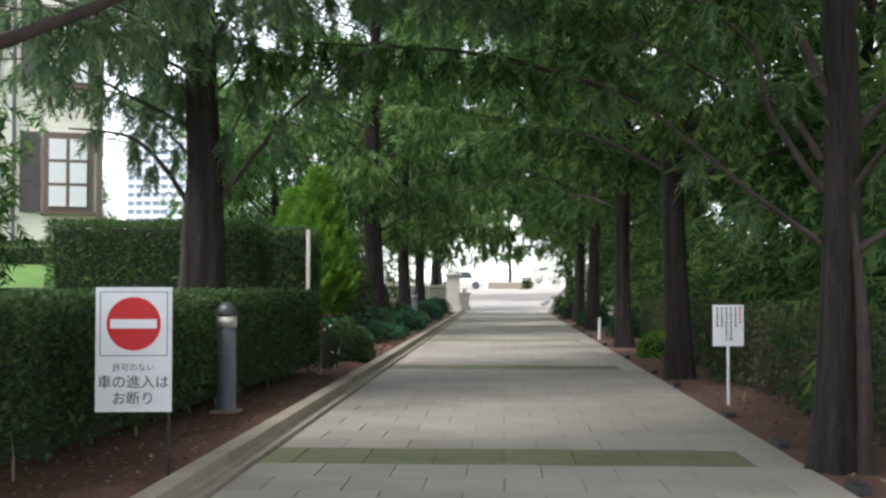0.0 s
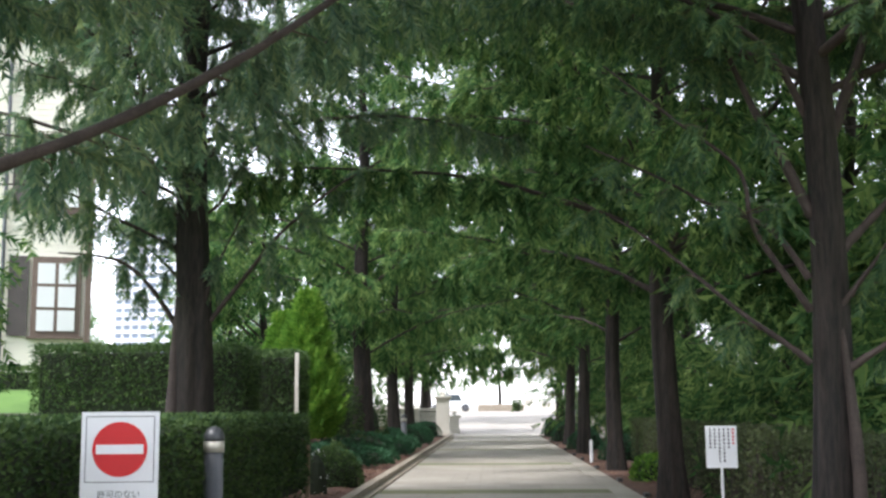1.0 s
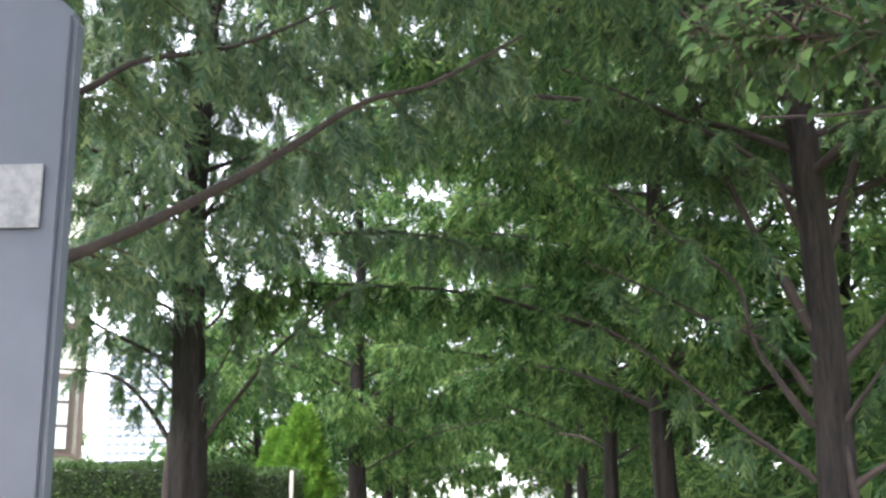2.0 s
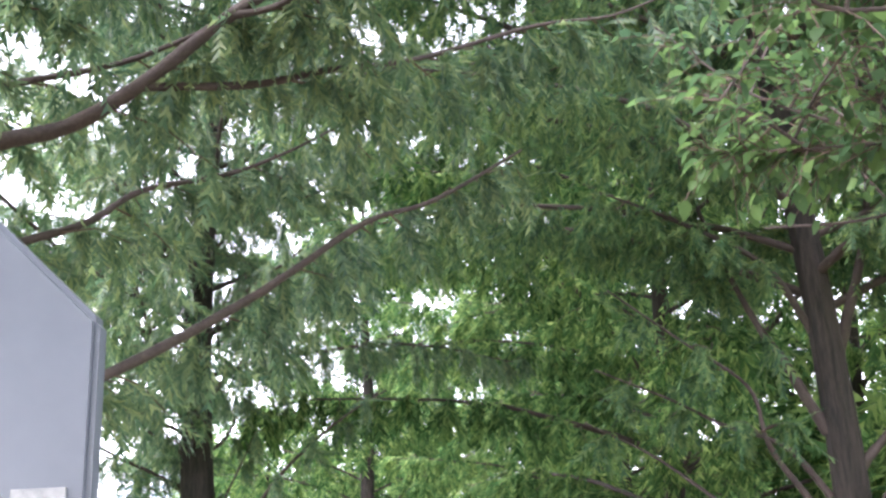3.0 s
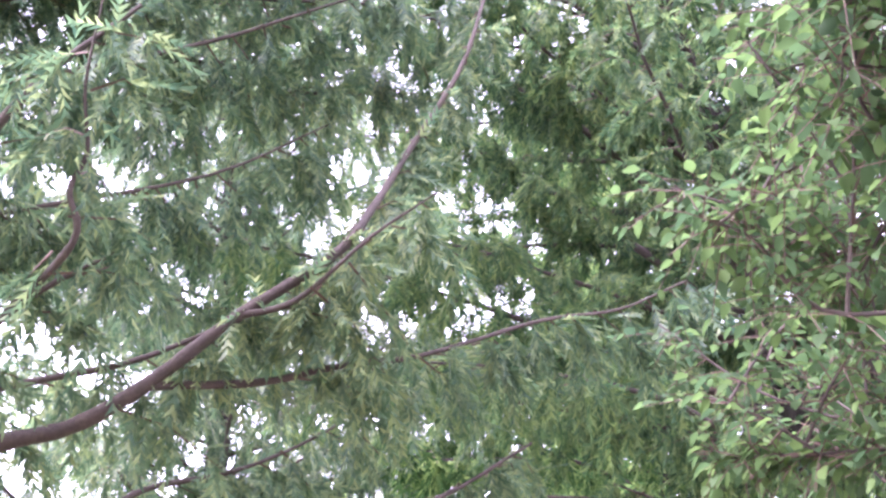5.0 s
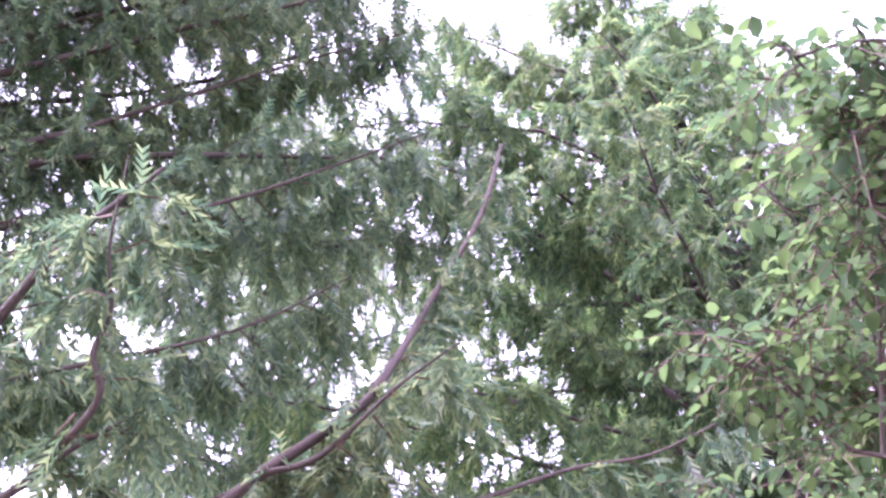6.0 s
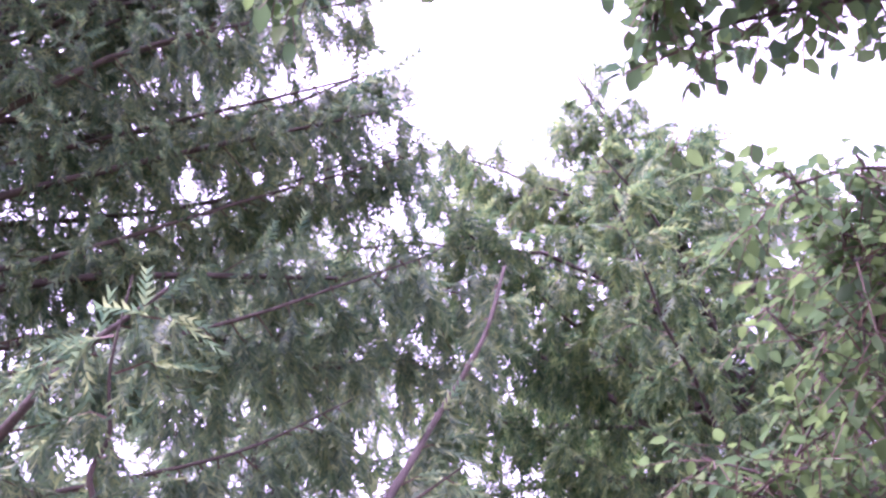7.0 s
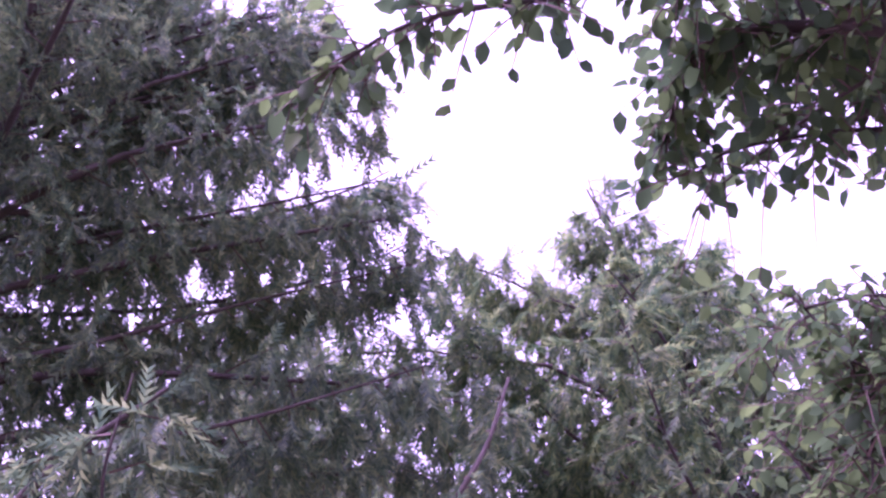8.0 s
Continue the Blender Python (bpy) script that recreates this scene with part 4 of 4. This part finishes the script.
def near_post():
    p = thing("marker_post", -0.218, 0.350, 0.0, "blue-grey metal post with clipped top corners and a pale patch", "post")
    bm = bmesh.new()
    w, t = 0.05, 0.005
    outline = [(-w, 0), (w, 0), (w, 1.604), (0.006, 1.648), (-0.006, 1.648), (-w, 1.604)]
    front = [bm.verts.new((x, -t, z)) for x, z in outline]
    back = [bm.verts.new((x, t, z)) for x, z in outline]
    bm.faces.new(front)
    bm.faces.new(back[::-1])
    for i in range(6):
        bm.faces.new((front[i], back[i], back[(i + 1) % 6], front[(i + 1) % 6]))
    bmesh.ops.bevel(bm, geom=list(bm.edges), offset=0.002, segments=2, affect="EDGES")
    part("shaft", bm, STEEL, p)
    # Small mottled pale patch on the front face.
    part("pale_patch", block(0.017, 0.001, 0.021, 0.035, -t - 0.0012, 1.541, 0.0003), PALE_MARK, p, "small pale patch")


near_post()

# stake at the hedge end
stake = thing("timber_stake", -2.88, 18.0, 0.1, "weathered timber stake at the hedge end", "stake")
part("shaft", block(0.07, 0.07, 0.86, 0, 0, 0.38, 0.01), TIMBER, stake)
for x, y in ((2.62, 31.5),):
    m = thing("guide_post", x, y, 0, "short white guide post at the paving edge", "post", "guide posts")
    part("shaft", turned([(0.045, -0.05), (0.045, 0.55), (0.03, 0.6)], 12), WHITE, m)


# ---- gate and plaza ----
def gate_pier(x, y, w, h, label):
    g = thing("gate_pier", x, y, height(x, y) - 0.05, label, "pillar", "gate piers")
    part("shaft", block(w, w, h - 0.2, 0, 0, (h - 0.2) / 2, 0.02), STONE, g)
    part("plinth", block(w + 0.12, w + 0.12, 0.3, 0, 0, 0.15, 0.02), STONE, g)
    part("capstone", block(w + 0.2, w + 0.2, 0.14, 0, 0, h - 0.14, 0.03), STONE, g)
    part("finial", turned([(0.2, h - 0.07), (0.12, h), (0.15, h + 0.1), (0.03, h + 0.22)], 14), STONE, g)


gate_pier(-2.75, 63.5, 0.72, 2.25, "pale stone gate pier beside the end of the drive")
gate_pier(-2.35, 70.0, 0.6, 1.15, "low pale stone pier behind the gate")
gate_pier(2.95, 97.0, 0.7, 1.15, "pale stone pier across the plaza")
for x0, x1, y, z1, lab in ((-14, -3.2, 66, 1.4, "pale low garden wall beside the gate"), (-14, -1.8, 104, 1.75, "pale low wall across the plaza"), (4.0, 16, 98, 1.9, "pale low wall by the plaza"), (5, 16, 70, 1.3, "pale low garden wall beyond the trees")):
    wl = thing("garden_wall", (x0 + x1) / 2, y, height((x0 + x1) / 2, y) - 0.2, lab, "wall")
    part("wall_body", block(x1 - x0, 0.35, z1 - wl.location.z, 0, 0, (z1 - wl.location.z) / 2, 0.02), STONE, wl)
    part("coping", block(x1 - x0 + 0.1, 0.45, 0.1, 0, 0, z1 - wl.location.z + 0.052, 0.02), STONE, wl)
steps = thing("plaza_steps", 0.8, 104, 1.2, "dark stone steps at the far side of the plaza", "steps")
for i in range(4):
    part("tread", block(4.4, 0.5, 0.16, 0, i * 0.4, 0.08 + i * 0.16, 0.02), KERB, steps)
leafy_box("clipped_hedge", 1.7, 2.4, 99, 100, 1.15, 2.1, "small square green hedge on the plaza", 300, 46, leaf=0.12)


post = thing("hedge_post", -3.80, 22.35, 1.05, "slim pale post at the end of the clipped hedge", "post")
part("shaft", block(0.07, 0.07, 1.5, 0, 0, 0.75, 0.008), STONE, post)
gate = thing("gate_leaf", -3.55, 63.4, height(-3.55, 63.4), "dark iron gate leaf folded back beside the pier", "gate")
for zz in (0.12, 1.3):
    part("rail", block(0.9, 0.04, 0.06, 0, 0, zz, 0.005), BLACK, gate)
for k in range(9):
    part("bar", block(0.035, 0.03, 1.25, -0.42 + k * 0.105, 0, 0.7), BLACK, gate)
part("lower_panel", block(0.86, 0.02, 0.6, 0, 0, 0.42), BLACK, gate)


def parked_car(x, y):
    z = height(x, y)
    c = thing("parked_car", x, y, z, "white parked car with dark windows beyond the gate", "car")
    part("body", block(3.9, 1.65, 0.62, 0, 0, 0.58, 0.12), WHITE, c, smooth=True)
    bm = block(2.3, 1.45, 0.58, -0.1, 0, 1.15, 0.0)
    for v in bm.verts:
        if v.co.z > 1.2:
            v.co.x = -0.1 + (v.co.x + 0.1) * 0.72
            v.co.y *= 0.86
    part("cabin", bm, PANE, c, "dark car windows")
    part("car_roof", block(1.66, 1.26, 0.05, -0.1, 0, 1.46, 0.02), WHITE, c)
    for wx in (-1.25, 1.25):
        for wy in (-0.78, 0.78):
            w = part("wheel", disc(0.31, 0.2, 20), BLACK, c)
            w.location = (wx, wy, 0.31)
            part("rim", disc(0.18, 0.21, 16), GREY, w)


parked_car(-3.6, 99.0)


# ---- house and tower ----
def house():
    h = thing("house", -10.65, 30.0, 1.3, "cream weatherboarded house with dark shutters and bay windows", "house", rz=20)
    part("wall", block(5.9, 7, 10.4, -2.95, 3.6, 5.2), SIDING, h)
    part("roof", block(6.5, 7.6, 0.5, -2.95, 3.6, 10.65, 0.05), SHUTTER, h)
    for i in range(64):
        part("board", block(5.92, 0.03, 0.145, -2.95, 0.085, 0.1 + i * 0.16, 0.0), SIDING, h)
    part("plinth", block(6.0, 0.15, 0.5, -2.95, 0.06, 0.25, 0.01), STONE, h)
    for zz in (2.1, 5.4):
        for cx in (-0.85, -3.2):
            w = part("window", block(1.25, 0.08, 2.1, cx, 0.02, zz + 1.05, 0.01), TRIMBROWN, h)
            part("surround", block(0.98, 0.05, 1.85, cx, -0.025, zz + 1.05, 0.005), TRIMBROWN, w)
            for px in (-0.26, 0.26):
                for pz in (0.36, 0.98, 1.6):
                    part("pane", block(0.43, 0.02, 0.54, cx + px, -0.055, zz + pz + 0.05), SKY_GLASS, w)
            part("sill", block(1.4, 0.16, 0.07, cx, -0.03, zz - 0.04, 0.01), TRIMBROWN, w)
            part("shutter", block(0.5, 0.06, 2.1, cx - 0.95, 0.01, zz + 1.05, 0.01), SHUTTER, h)
    part("corner_post", block(0.16, 0.16, 10.4, -0.05, 0.04, 5.2, 0.01), TRIMBROWN, h)
    part("downpipe", turned([(0.05, 0), (0.05, 10.3)], 10), GREY, h).location = (-2.2, -0.06, 0)


house()


def tower():
    t = thing("apartment_tower", -118, 400, -8, "far white apartment tower with rows of dark windows", "building")
    part("wall", block(30, 18, 73, 0, 9, 36.5), TOWERWALL, t)
    part("roof", block(31, 19, 1.2, 0, 9, 73.6, 0.1), TOWERWALL, t)
    band = block(30.3, 0.9, 0.9, 0, 0, 0, 0)
    bme = bpy.data.meshes.new("balcony")
    band.to_mesh(bme)
    band.free()
    win = block(2.2, 0.12, 1.5, 0, 0, 0, 0)
    wme = bpy.data.meshes.new("window")
    win.to_mesh(wme)
    win.free()
    bme.materials.append(TOWERWALL)
    wme.materials.append(TOWERGLASS)
    for i in range(23):
        o = link("balcony", bme, None, t)
        o.location = (0, -0.4, 4 + i * 3.0)
        for k in range(10):
            o = link("window", wme, None, t)
            o.location = (-13.5 + k * 3, -0.05, 5.6 + i * 3.0)


tower()
path = thing("garden_path", -9.5, 22.6, 1.39, "pinkish paved path across the lawn", "path", kind="structure")
part("path_paving", block(7.5, 1.6, 0.06, 0, 0, 0.0, 0.01), PLAZA, path)

# ---- kerb stones and paving slabs ----
kerb = tagged(new("kerb"), "rounded pale concrete kerb along the soil bed", "kerb", kind="structure")
kme = bpy.data.meshes.new("kerb_stone")
kb = block(0.38, 0.988, 0.28, 0, 0, 0.0)
bmesh.ops.bevel(kb, geom=[e for e in kb.edges if all(v.co.z > 0.05 for v in e.verts) and abs(e.verts[0].co.x - e.verts[1].co.x) < 0.01], offset=0.11, segments=5, affect="EDGES")
kb.to_mesh(kme)
kb.free()
kme.materials.append(KERB)
for i in range(68):
    o = link("kerb_stone", kme, None, kerb)
    o.location = (EDGE_L - 0.195, -4.5 + i, 0.005)
edging = tagged(new("edging"), "short dark edging blocks between paving and bed", "edging", kind="structure")
eme = bpy.data.meshes.new("edging_piece")
eb = block(0.09, 0.34, 0.16, 0, 0, 0, 0.01)
eb.to_mesh(eme)
eb.free()
eme.materials.append(BLACK)
for yy in (8.3, 10.6, 13.0, 16.9, 19.4, 23.5, 28.6, 33.2, 36.5, 41.0, 46.0, 52.0):
    o = link("edging_piece", eme, None, edging)
    o.location = (EDGE_R + 0.05, yy, -0.02)

STRIP, DEEP = 0.40, 0.62
PITCH = (EDGE_R - EDGE_L - STRIP) / 7
MESHES = {(w, b): slab_mesh("slab", w, 0.92 if b else DEEP) for w in (PITCH, PITCH / 2, STRIP) for b in (False, True)}
for (w, b), me in MESHES.items():
    me.materials.append(MOSSY if b and w != STRIP else SLAB)
far_pieces = []
y, row, next_band = -3.0, 0, 9.3
r = np.random.default_rng(77)
while y < END - 0.4:
    band = y >= next_band
    deep = 0.92 if band else DEEP
    if band:
        next_band += 10.55
    widths = [PITCH] * 7 if row % 2 else [PITCH / 2] + [PITCH] * 6 + [PITCH / 2]
    x = EDGE_L
    for w in widths + [STRIP]:
        if 3 < y < 24:
            o = link("slab", MESHES[w, band], None, drive)
            o.location = (x + w / 2, y + deep / 2, r.normal(0, 0.0012))
        else:
            far_pieces.append((x + w / 2, y + deep / 2, w, deep, band and w != STRIP))
        x += w
    y += deep
    row += 1
for is_band, material, name in ((False, SLAB, "slabs_beyond"), (True, MOSSY, "mossy_slabs_beyond")):
    V, F = [], []
    for x, yy, sx, sy, b in far_pieces:
        if b == is_band:
            k = len(V)
            a, c = sx / 2 - 0.004, sy / 2 - 0.004
            V += [(x - a, yy - c, 0), (x + a, yy - c, 0), (x + a, yy + c, 0), (x - a, yy + c, 0)]
            V += [(px, py, -0.04) for px, py, _ in V[k:k + 4]]
            F += [(k, k + 1, k + 2, k + 3)] + [(k + i, k + 4 + i, k + 4 + (i + 1) % 4, k + (i + 1) % 4) for i in range(4)]
    tagged(link(name, mesh_from(name, V, F), material, drive), kind="stuff")


def litter():
    rng = np.random.default_rng(91)
    n = 9000
    side = rng.random(n) < 0.6
    x = np.where(side, rng.uniform(-3.6, -2.5, n), rng.uniform(2.55, 3.9, n))
    y = 5 + 35 * rng.random(n) ** 1.6
    P = np.array([(a, b, height(a, b) + 0.008) for a, b in zip(x, y)])
    W = rng.normal(0, 1, (n, 3)) * np.array([1, 1, 0.25])
    V, F = scatter(*CHIP, P, W, 0.05 * rng.uniform(0.4, 1.3, n), rng, 0.6)
    half = len(F) * 3 // 4
    tagged(link("leaf_litter", mesh_from("leaf_litter", V[:half * 4], F[:half]), LITTER), "red-brown fallen needles on the bed soil", "litter", kind="stuff")
    tagged(link("bark_chips", mesh_from("bark_chips", V[half * 4:], F[half:] - half * 4), TIMBER), "pale bark chips scattered on the soil", "litter", kind="stuff")


litter()
